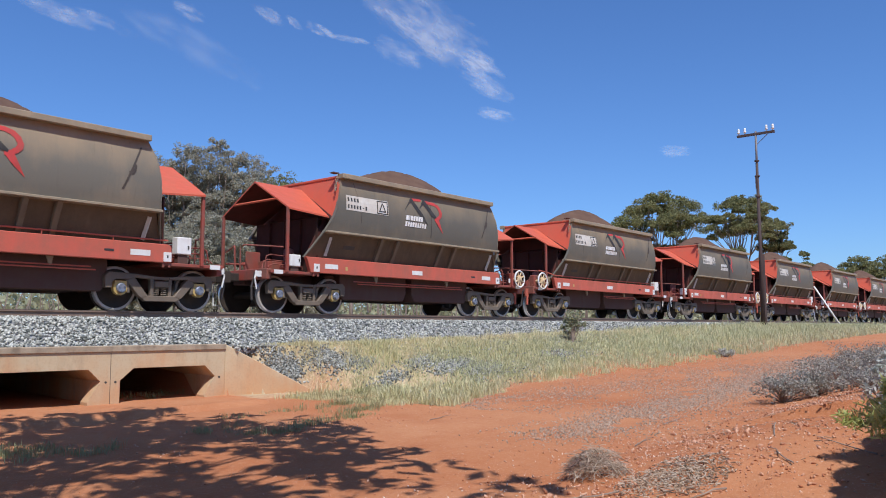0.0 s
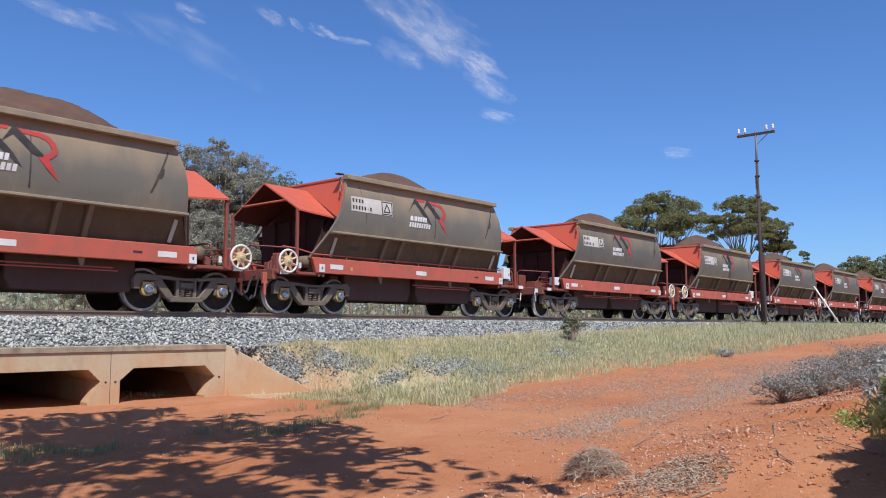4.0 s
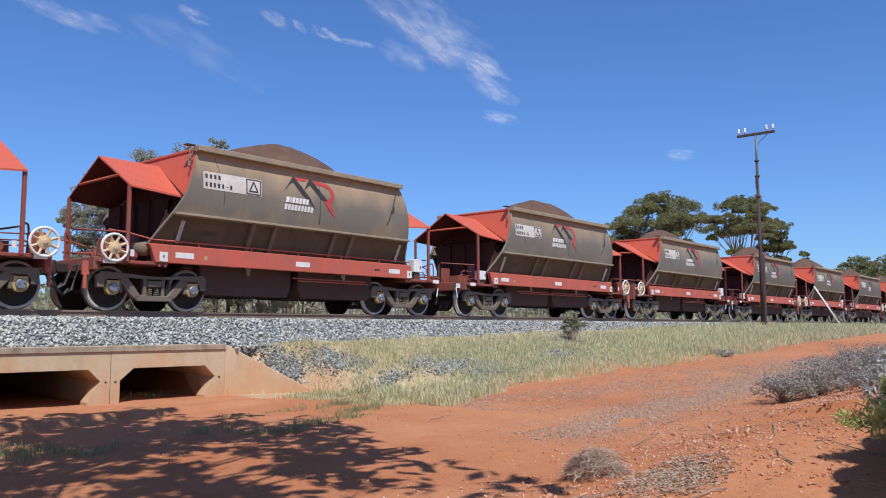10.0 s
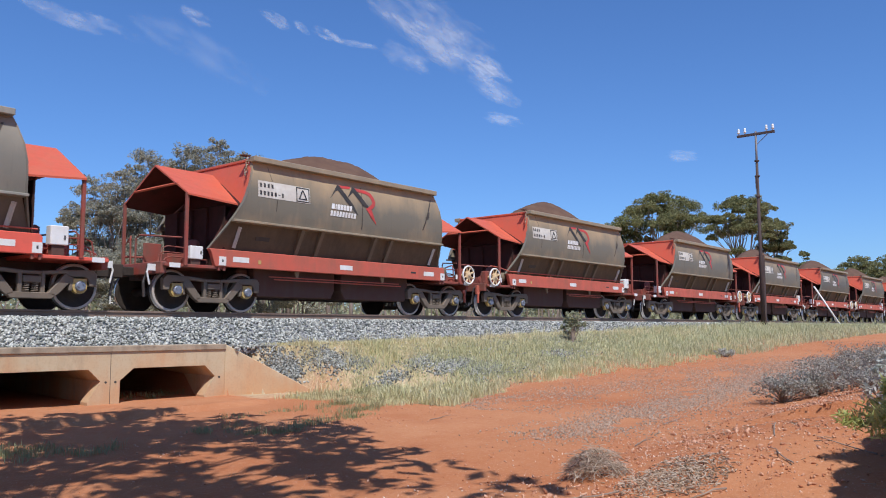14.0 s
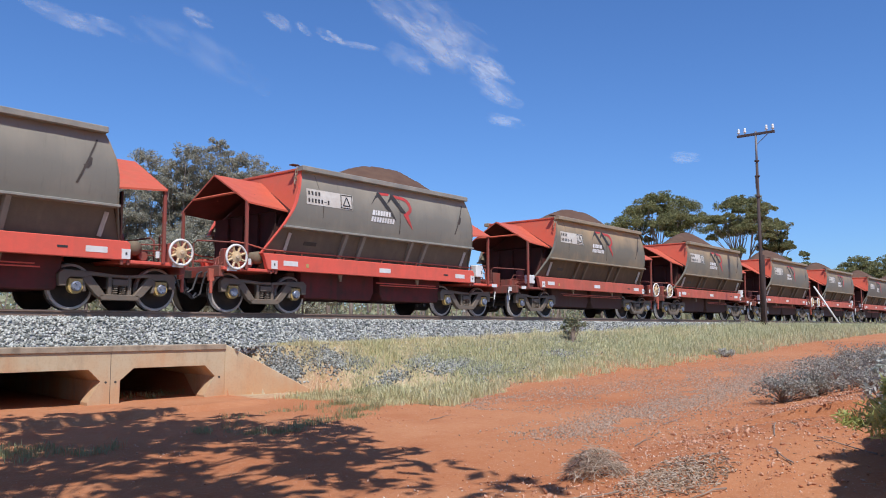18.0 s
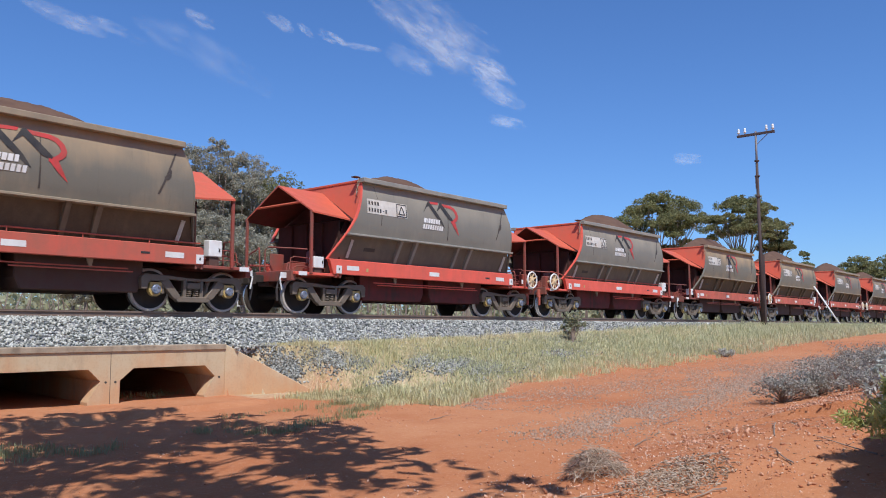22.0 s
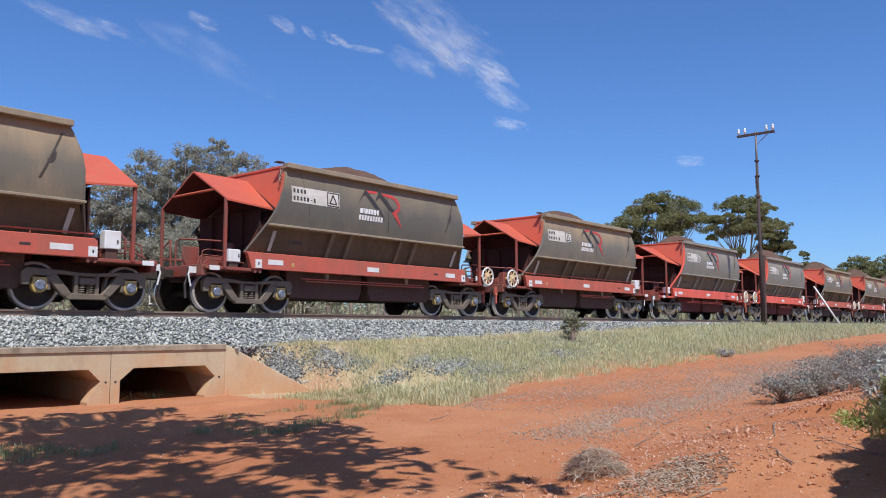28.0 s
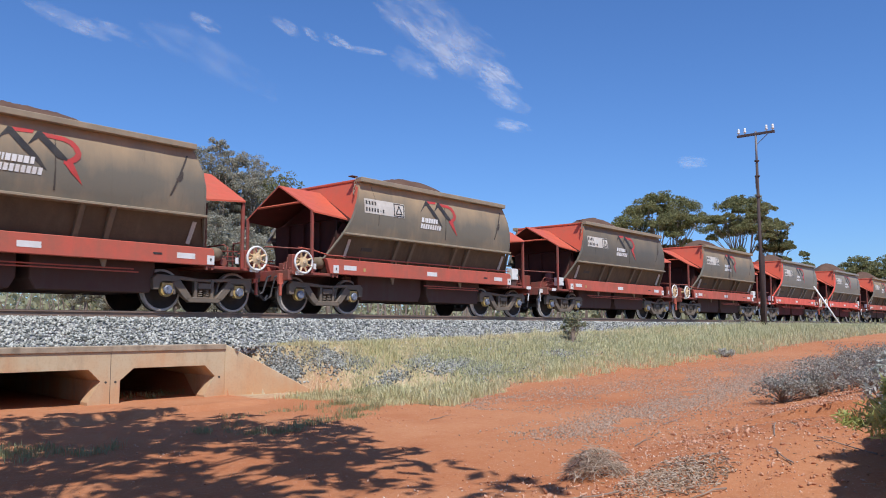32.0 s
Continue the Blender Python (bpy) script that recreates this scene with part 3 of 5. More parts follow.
def build_bush(x, y, tall, spread, seed, leaves, label, count=900, size=0.035, stems=14, long=2.0, name="bush", group="saltbushes"):
    """A low shrub: splayed stems and loose small leaves with gaps."""
    r = random.Random(seed)
    z0 = float(height(np.array([x]), np.array([y]))[0]) - 0.02
    root = empty(name, label, "bush", group, pose(x, y, z0))
    wood = bmesh.new()
    pts, rad = [], []
    for i in range(stems):
        a, q = r.uniform(0, 6.28), spread * r.uniform(0.3, 1.0)
        h = tall * r.uniform(0.55, 1.0) * (1 - 0.45 * (q / spread) ** 2)
        tip = Vector((math.cos(a) * q, math.sin(a) * q, h))
        mid = Vector((tip.x * 0.45, tip.y * 0.45, h * 0.6))
        tube(wood, [(0, 0, 0), mid, tip], 0.012, 4, 0.004)
        for j in range(3):
            s0 = mid.lerp(tip, r.random())
            t2 = s0 + Vector((r.uniform(-1, 1), r.uniform(-1, 1), r.uniform(-0.1, 0.8))) * spread * 0.22
            t2.z = max(t2.z, 0.03)
            tube(wood, [s0, t2], 0.006, 3, 0.003)
            pts.append(t2[:])
            rad.append(spread * r.uniform(0.10, 0.2))
        pts.append(tip[:])
        rad.append(spread * r.uniform(0.10, 0.22))
    part("branchwork", wood, M["twig"], root)
    v, f = leaf_cloud(pts, rad, max(4, count // len(pts)), size, seed, 0.8, long, -0.2)
    v[:, 2] = np.maximum(v[:, 2], 0.0)
    ob = array_mesh("foliage", v, f, leaves)
    ob.parent = root
    return root


def grass_mesh(name, xy, tall, material, seed, blades=10, spread=0.06, width=0.006):
    """Tufts of thin bent blades at the points xy, in one mesh."""
    r = np.random.RandomState(seed)
    n = len(xy) * blades
    base = np.repeat(xy, blades, 0) + r.normal(size=(n, 2)) * spread
    z = height(base[:, 0], base[:, 1])
    h = np.repeat(tall, blades) * r.uniform(0.45, 1.1, n)
    a = r.uniform(0, 6.283, n)
    bend = h * r.uniform(0.15, 0.75, n)
    d = np.stack([np.cos(a), np.sin(a)], 1)
    side = np.stack([-np.sin(a), np.cos(a)], 1) * (width * r.uniform(0.7, 1.5, n))[:, None]
    p0, p1, p2 = base, base + d * (bend * 0.3)[:, None], base + d * bend[:, None]
    v = np.zeros((n, 5, 3))
    v[:, 0, :2], v[:, 1, :2], v[:, 2, :2], v[:, 3, :2], v[:, 4, :2] = p0 - side, p0 + side, p1 + side * 0.8, p1 - side * 0.8, p2
    v[:, 0, 2] = v[:, 1, 2] = z - 0.01
    v[:, 2, 2] = v[:, 3, 2] = z + h * 0.62
    v[:, 4, 2] = z + h
    f = np.array([(0, 1, 2), (0, 2, 3), (3, 2, 4)])[None] + 5 * np.arange(n)[:, None, None]
    return array_mesh(name, v.reshape(-1, 3), f.reshape(-1, 3), material)


def toe_line(x):
    return np.interp(x, [9, 10.8, 12, 14, 16, 25, 60], [12.7, 12.6, 12.0, 10.9, 10.0, 9.6, 9.4])


def verge_low(x):
    return np.interp(x, [9.6, 10.4, 12.4, 14.8, 16.4, 25, 60], [9.5, 8.65, 9.3, 10.15, 9.9, 9.55, 9.4])


def bare(x, y):
    """False where spilled stone leaves no room for grass."""
    ok = np.ones(x.shape, bool)
    for cx, cy, sx, sy in ((9.85, 13.2, 0.4, 0.2), (10.45, 13.0, 0.4, 0.16), (11.55, 12.82, 0.5, 0.17), (14.3, 11.72, 0.9, 0.26), (12.55, 12.02, 0.45, 0.16), (18.4, 11.4, 0.8, 0.3)):
        ok &= ((x - cx) / sx) ** 2 + ((y - cy) / sy) ** 2 + 0.35 * wave(x, y, 5.0, 35) > 1
    return ok


def build_grass():
    r = np.random.RandomState(21)
    # straw strip along the ballast's foot
    n = 6500
    x = 9.9 + 70 * r.uniform(0, 1, n) ** 2.0
    y = 13.3 - (13.3 - toe_line(x)) * r.uniform(0, 0.45, n) ** 1.2
    keep = wave(x, y, 1.3, 31) + 0.4 * wave(x, y, 4.0, 32) > -0.6
    keep &= bare(x, y) & ((x > 10.8) | (y > 13.5 - 0.42 * (x - 9.2)))
    xy = np.stack([x, y], 1)[keep]
    ob = grass_mesh("straw_grass", xy, r.uniform(0.03, 0.10, len(xy)), M["straw"], 5, 10, 0.11, 0.004)
    tagged(ob, "dry straw-coloured grass along the foot of the ballast", "grass", kind="stuff")
    # greener verge below it, thinning out to its ragged edge on the road
    n = 17000
    x = 10.1 + 80 * r.uniform(0, 1, n) ** 2.1
    low = verge_low(x)
    q = r.uniform(0, 1, n)
    y = low + (13.0 - low) * q
    keep = wave(x, y, 0.9, 33) + 0.5 * wave(x, y, 3.1, 34) + 0.35 * wave(x, y, 7.0, 36) > -0.25 + 0.9 * np.clip(0.22 - q, 0, 1) / 0.22 * 0.6
    keep &= bare(x, y) & ((x > 11.0) | (y < 12.4))
    flat = y < 18.2 - 0.53 * x
    keep &= ~(flat & (x < 15.5)) | (r.uniform(0, 1, n) < 0.42)
    xy = np.stack([x, y], 1)[keep]
    tall = r.uniform(0.03, 0.12, len(xy)) * (1 + 0.9 * np.clip(wave(xy[:, 0], xy[:, 1], 2.3, 37), -0.4, 1))
    ob = grass_mesh("verge_grass", xy, tall, M["green_grass"], 6, 12, 0.14, 0.004)
    tagged(ob, "grey-green seeding grass on the stony verge", "grass", kind="stuff")
    # taller clumps that stand out of it, thick along its ragged edge
    n = 900
    x = 10.6 + 50 * r.uniform(0, 1, n) ** 1.9
    low = verge_low(x)
    q = np.where(r.uniform(0, 1, n) < 0.45, r.uniform(0, 0.16, n), r.uniform(0, 1, n))
    y = low + (13.1 - low) * q
    keep = (wave(x, y, 1.7, 38) > -0.25) & bare(x, y) & ((x > 11.2) | (y < 12.2))
    xy = np.stack([x, y], 1)[keep]
    ob = grass_mesh("grass_clumps", xy, r.uniform(0.10, 0.26, len(xy)), M["green_grass"], 16, 34, 0.075, 0.0045)
    tagged(ob, "taller clumps of seeding grass on the verge", "grass", kind="stuff")
    n = 260
    x = 10.8 + 30 * r.uniform(0, 1, n) ** 1.6
    y = 13.2 - r.uniform(0.0, 1.0, n)
    ob = grass_mesh("dry_stalks", np.stack([x, y], 1), r.uniform(0.14, 0.34, n), M["straw"], 17, 12, 0.05, 0.0035)
    tagged(ob, "tall dry grass stalks at the foot of the ballast", "grass", kind="stuff")
    # far verge towards the pole and beyond, taller
    n = 6000
    x = 14 + 82 * r.uniform(0, 1, n) ** 1.5
    low = np.where(x < 26, verge_low(x) + 0.5, 9.3)
    y = low + (np.where(x < 26, 12.6, 14.0) - low) * r.uniform(0, 1, n)
    ob = grass_mesh("tall_verge_grass", np.stack([x, y], 1), r.uniform(0.10, 0.34, n) * np.clip((x - 10) / 24, 0.3, 1), M["far_grass"], 7, 12, 0.18, 0.007)
    tagged(ob, "tall grey-green grass beside the track", "grass", kind="stuff")
    # sparse tufts in front of the culvert
    spots = []
    for cx, cy, sx, sy, k in ((8.6, 10.6, 0.5, 0.08, 10), (3.9, 9.9, 0.4, 0.25, 30), (4.6, 9.3, 0.3, 0.15, 16), (6.6, 9.6, 0.3, 0.1, 8), (11.5, 11.7, 0.5, 0.3, 80), (10.0, 10.6, 0.5, 0.15, 26), (8.1, 14.2, 0.5, 0.3, 16), (6.71, 8.95, 0.08, 0.06, 7), (6.95, 8.67, 0.10, 0.06, 8), (7.56, 8.87, 0.2, 0.08, 9), (8.34, 9.12, 0.3, 0.1, 16), (9.28, 9.6, 0.3, 0.15, 26)):
        spots.append(np.stack([r.normal(cx, sx, k), r.normal(cy, sy, k)], 1))
    xy = np.concatenate(spots)
    ob = grass_mesh("sparse_tufts", xy, r.uniform(0.05, 0.15, len(xy)), M["tuft"], 8, 26, 0.06, 0.0028)
    tagged(ob, "sparse grass tufts in the red sand before the culvert", "grass", kind="stuff")
    # ground cover behind the track
    n = 5000
    x = 0 + 110 * r.uniform(0, 1, n) ** 1.3
    y = 21.5 + 40 * r.uniform(0, 1, n) ** 1.5
    ob = grass_mesh("far_grass", np.stack([x, y], 1), r.uniform(0.2, 0.5, n), M["green_grass"], 9, 8, 0.25, 0.02)
    tagged(ob, "rough grass and low growth beyond the track", "grass", kind="stuff")


def build_stones():
    r = np.random.RandomState(41)

    def lay(name, x, y, size, material, seed, label, sink=0.3):
        z = height(x, y) + size * sink
        ob = stones(name, np.stack([x, y, z], 1), size, material, seed, 0.55)
        tagged(ob, label, "gravel", kind="stuff")

    # ballast that has rolled down the verge
    xs, ys = [], []
    for cx, cy, sx, sy, k in ((9.85, 13.2, 0.20, 0.07, 700), (10.3, 13.05, 0.14, 0.05, 420), (10.62, 12.95, 0.13, 0.06, 420), (11.35, 12.92, 0.20, 0.07, 460), (11.75, 12.72, 0.2, 0.08, 420), (12.2, 12.55, 0.2, 0.08, 160), (12.55, 12.02, 0.28, 0.10, 330), (13.6, 12.15, 0.25, 0.10, 420), (14.3, 11.75, 0.32, 0.13, 1000), (14.95, 11.28, 0.3, 0.12, 620), (15.6, 10.9, 0.9, 0.25, 260), (13.2, 11.0, 0.8, 0.4, 260), (18.4, 11.4, 0.7, 0.25, 420), (20.8, 12.5, 1.5, 0.3, 900), (19, 12.6, 2.5, 0.3, 500), (16, 12.2, 2.0, 0.5, 400)):
        xs.append(r.normal(cx, sx, k))
        ys.append(r.normal(cy, sy, k))
    x, y = np.concatenate(xs), np.minimum(np.concatenate(ys), 13.4)
    ok = (x > 10.85) | (y > 13.42 - 0.66 * (x - WALL_R) / 1.58)
    lay("spilled_ballast", x[ok], y[ok], r.uniform(0.026, 0.055, ok.sum()), M["spill"], 42, "ballast stones spilled down the verge")
    # grey gravel band along the road
    n = 42000
    q = r.uniform(0, 1, n)
    x = 8.8 + 17 * q ** 1.1 + r.normal(0, 0.5, n)
    y = 5.5 + 0.9 * q + r.normal(0, 1, n) * (0.34 + 0.34 * q)
    second = r.uniform(0, 1, n)
    y = np.where(second < 0.30, 8.3 - 0.10 * (x - 11) + r.normal(0, 0.75, n), y)
    y = np.where(second > 0.86, r.uniform(4.2, 9.6, n), y)
    keep = (wave(x, y, 2.2, 51) + 0.5 * wave(x, y, 6.0, 52) > -0.75 + 0.5 * (second < 0.3)) & ((x > 10.5) | (y < 6.6))
    x, y, n = x[keep], y[keep], int(keep.sum())
    lay("road_gravel", x, y, 0.006 + 0.018 * r.uniform(0, 1, n) ** 1.8, M["gravel"], 43, "grey gravel strewn along the dirt road")
    # red stones on the bank and verge edge
    n = 30000
    x = 4.6 + 15 * r.uniform(0, 1, n) ** 1.3
    y = np.where(r.uniform(0, 1, n) < 0.88, r.normal(3.0, 1.0, n), r.normal(8.7, 0.7, n))
    keep = (wave(x, y, 3.0, 53) > -0.35) & ((x > 6.6) | (r.uniform(0, 1, n) < 0.4))
    x, y, n = x[keep], y[keep], int(keep.sum())
    lay("bank_stones", x, y, 0.005 + 0.022 * r.uniform(0, 1, n) ** 4.0, M["redstone"], 44, "red and pale stones on the rough bank")
    n = 1100
    x, y = 4.8 + 10 * r.uniform(0, 1, n) ** 1.3, r.normal(3.3, 0.85, n)
    keep = y < 5.0
    lay("pale_pebbles", x[keep], y[keep], 0.006 + 0.014 * r.uniform(0, 1, int(keep.sum())) ** 2, M["pale_stone"], 47, "pale pebbles strewn over the red bank")
    n = 900
    x, y = 5.2 + 9 * r.uniform(0, 1, n) ** 1.2, r.normal(3.0, 0.75, n)
    keep = (wave(x, y, 2.4, 54) > -0.1) & (y < 4.4)
    lay("bank_clods", x[keep], y[keep], 0.014 + 0.034 * r.uniform(0, 1, int(keep.sum())) ** 2.2, M["redstone"], 46, "crumbled clods of red earth on the rough bank", 0.25)
    n = 3500
    x, y = 3 + 20 * r.uniform(0, 1, n) ** 1.3, r.uniform(1, 11, n)
    lay("scattered_pebbles", x, y, 0.004 + 0.012 * r.uniform(0, 1, n) ** 3, M["redstone"], 45, "small pebbles scattered on red soil")
    for i, (px, py, k) in enumerate(((8.1, 4.5, 0.03), (9.6, 4.35, 0.045), (5.6, 3.6, 0.03), (10.4, 4.2, 0.04), (7.6, 2.6, 0.035), (8.9, 3.3, 0.04), (4.9, 3.9, 0.03))):
        z = float(height(np.array([px]), np.array([py]))[0])
        ob = stones("rock", np.zeros((1, 3)), [k], M["redstone"], 60 + i)
        ob.location = (px, py, z + k * 0.35)
        tagged(ob, "pale angular rock lying on red soil", "rock", "rocks on the bank")


def build_litter():
    """Twig heap, bark litter and fallen sticks on the bank."""
    r = random.Random(71)

    def gz(x, y):
        return float(height(np.array([x]), np.array([y]))[0])

    cx, cy = 6.52, 3.70
    root = empty("twig_heap", "tangled heap of dead grey twigs on red soil", "twigs", at=pose(cx, cy, gz(cx, cy)))
    for layer in range(3):
        bm = bmesh.new()
        for i in range(190):
            a, q = r.uniform(0, 6.28), 0.29 * math.sqrt(r.random())
            h = 0.30 * (1 - (q / 0.33) ** 2) * r.uniform(0.35, 1.0)
            b = r.uniform(0, 6.28)
            ln = r.uniform(0.035, 0.12)
            p = Vector((q * math.cos(a), q * math.sin(a), h))
            d = Vector((math.cos(b) * ln, math.sin(b) * ln, r.uniform(-0.04, 0.05)))
            e0, e1 = p - d, p + d
            e0.z, e1.z = max(0.0, e0.z - 0.03), max(0.0, e1.z - 0.03)
            tube(bm, [e0, p, e1], r.uniform(0.0022, 0.0045), 3, 0.0015)
        part("twig_tangle", bm, M["chips"] if layer == 0 else M["pale_twig"], root)
    for name, mat, many, label in (("bark_litter", "chips", 1100, "mat of bark strips and dry leaves on red soil"), ("pale_litter", "pale_twig", 900, "bleached twigs and leaves among the bark litter")):
        bm = bmesh.new()
        for i in range(many):
            x, y = r.gauss(6.42, 0.36), r.gauss(2.9, 0.24)
            if (x - 6.42) ** 2 / 0.5 + (y - 2.9) ** 2 / 0.2 > 1:
                continue
            z = gz(x, y) + r.uniform(0.003, 0.03)
            b, ln = r.uniform(0, 6.28), 0.007 + 0.026 * r.random() ** 2.5
            d = Vector((math.cos(b) * ln, math.sin(b) * ln, r.uniform(-0.008, 0.008)))
            tube(bm, [Vector((x, y, z)) - d, Vector((x, y, z)) + d], r.uniform(0.003, 0.007), 4, 0.003)
        tagged(part(name, bm, M[mat]), label, "litter", kind="stuff")
    bm = bmesh.new()
    for i in range(1300):
        x, y = r.uniform(6.2, 12.5), r.gauss(3.3, 0.8)
        if y > 4.6 or y < 1.3 or math.sin(3 * x + 2 * y) + math.sin(5.3 * y - 2 * x) < -0.2:
            continue
        z = gz(x, y) + r.uniform(0.002, 0.012)
        b, ln = r.uniform(0, 6.28), 0.008 + 0.05 * r.random() ** 4
        d = Vector((math.cos(b) * ln, math.sin(b) * ln, r.uniform(-0.006, 0.006)))
        tube(bm, [Vector((x, y, z)) - d, Vector((x, y, z)) + d], r.uniform(0.002, 0.006), 4, 0.002)
    ob = part("leaf_litter", bm, M["chips"])
    tagged(ob, "thin scatter of twigs and dry leaves on the bank", "litter", kind="stuff")
    for x, y, ln, b in ((6.75, 2.95, 0.16, 1.9), (8.9, 4.4, 0.45, 0.2), (10.9, 4.9, 0.5, 0.1), (7.2, 2.3, 0.3, 0.6), (5.6, 3.35, 0.35, 2.4), (8.3, 2.7, 0.4, 0.3), (12.2, 4.6, 0.4, 0.4), (9.3, 7.9, 0.3, 0.2), (7.7, 1.9, 0.35, 1.0), (6.0, 2.5, 0.25, 2.8), (9.9, 3.2, 0.3, 0.8)):
        bm = bmesh.new()
        pts = []
        for k in range(5):
            q = (k / 4 - 0.5) * 2
            px, py = x + math.cos(b) * ln * q + r.uniform(-0.02, 0.02), y + math.sin(b) * ln * q + r.uniform(-0.02, 0.02)
            pts.append((px, py, gz(px, py) + 0.012 + r.uniform(0, 0.015)))
        tube(bm, pts, 0.008, 5, 0.003)
        tube(bm, [pts[2], (pts[2][0] + r.uniform(-0.1, 0.1), pts[2][1] + r.uniform(-0.1, 0.1), pts[2][2] + 0.03)], 0.006, 4, 0.003)
        ob = part("stick", bm, M["twig"])
        tagged(ob, "fallen grey stick on red soil", "stick", "sticks on the bank")


def build_pole():
    m = worn("weathered_dark_pole", (0.055, 0.037, 0.036), (0.09, 0.062, 0.054), 0.8, 0.8)
    m2 = worn("galvanised_steel_tube", (0.22, 0.21, 0.22), (0.14, 0.11, 0.10), 0.7, 0.5, 0.4)
    g = Mat("white_porcelain", 0.25)
    g.colour(g.mix(g.noise(8), (0.82, 0.83, 0.82), (0.66, 0.66, 0.64)))
    x, y, z = 39.1, 13.0, 1.45
    root = empty("telegraph_pole", "dark telegraph pole with crossarm and white insulators", "pole", at=pose(x, y, z))
    bm = bmesh.new()
    tube(bm, [(0, 0, 0), (0, 0, 3.8), (0, 0, 8.0)], 0.11, 10, 0.065)
    part("pole", bm, m, root, smooth=True)
    bm = bmesh.new()
    tube(bm, [(0, 0, 7.2), (0, 0, 9.55)], 0.06, 8, 0.05)
    part("pole_top", bm, m2, root, "slender grey pole top", True)
    bm = bmesh.new()
    tube(bm, [(0.18, -0.05, 0), (0.17, -0.05, 3.5)], 0.075, 7)
    part("splint", bm, m, root)
    for q in (6.3, 7.3, 8.05):
        bm = bmesh.new()
        lathe(bm, [(0.10, q), (0.125, q + 0.02), (0.125, q + 0.06), (0.10, q + 0.08)], 12, "z")
        part("band", bm, m, root)
    bm = bmesh.new()
    add_box(bm, (-0.16, -0.05, 6.7), (-0.10, 0.05, 7.3))
    part("rung_plate", bm, m, root)
    part("crossarm", box((-0.05, -0.9, 9.36), (0.05, 0.9, 9.48), 0.01), m, root)
    bm = bmesh.new()
    tube(bm, [(0.06, -0.55, 9.36), (0.06, 0.0, 8.9)], 0.018, 5)
    part("brace", bm, m2, root)
    for q in (-0.82, -0.52, 0.52, 0.82):
        bm = bmesh.new()
        lathe(bm, [(0.02, 9.46), (0.02, 9.54), (0.06, 9.56), (0.07, 9.63), (0.045, 9.66), (0.06, 9.70), (0.05, 9.78), (0.02, 9.80)], 10, "z", (0, q, 0))
        part("insulator", bm, g.m, root, "white porcelain insulator", True)
    bm = bmesh.new()
    tube(bm, [(53.2, 13.0, 1.45), (53.2, 14.5, 4.02)], 0.052, 8)
    post = part("leaning_post", bm, M["white"], None, smooth=True)
    tagged(post, "white-painted post leaning towards the track", "post")


def place(px_u, depth):
    """A ground point at a sideways slope and depth from the eye."""
    return depth * (0.7644 + 0.6447 * px_u), depth * (0.6447 - 0.7644 * px_u)


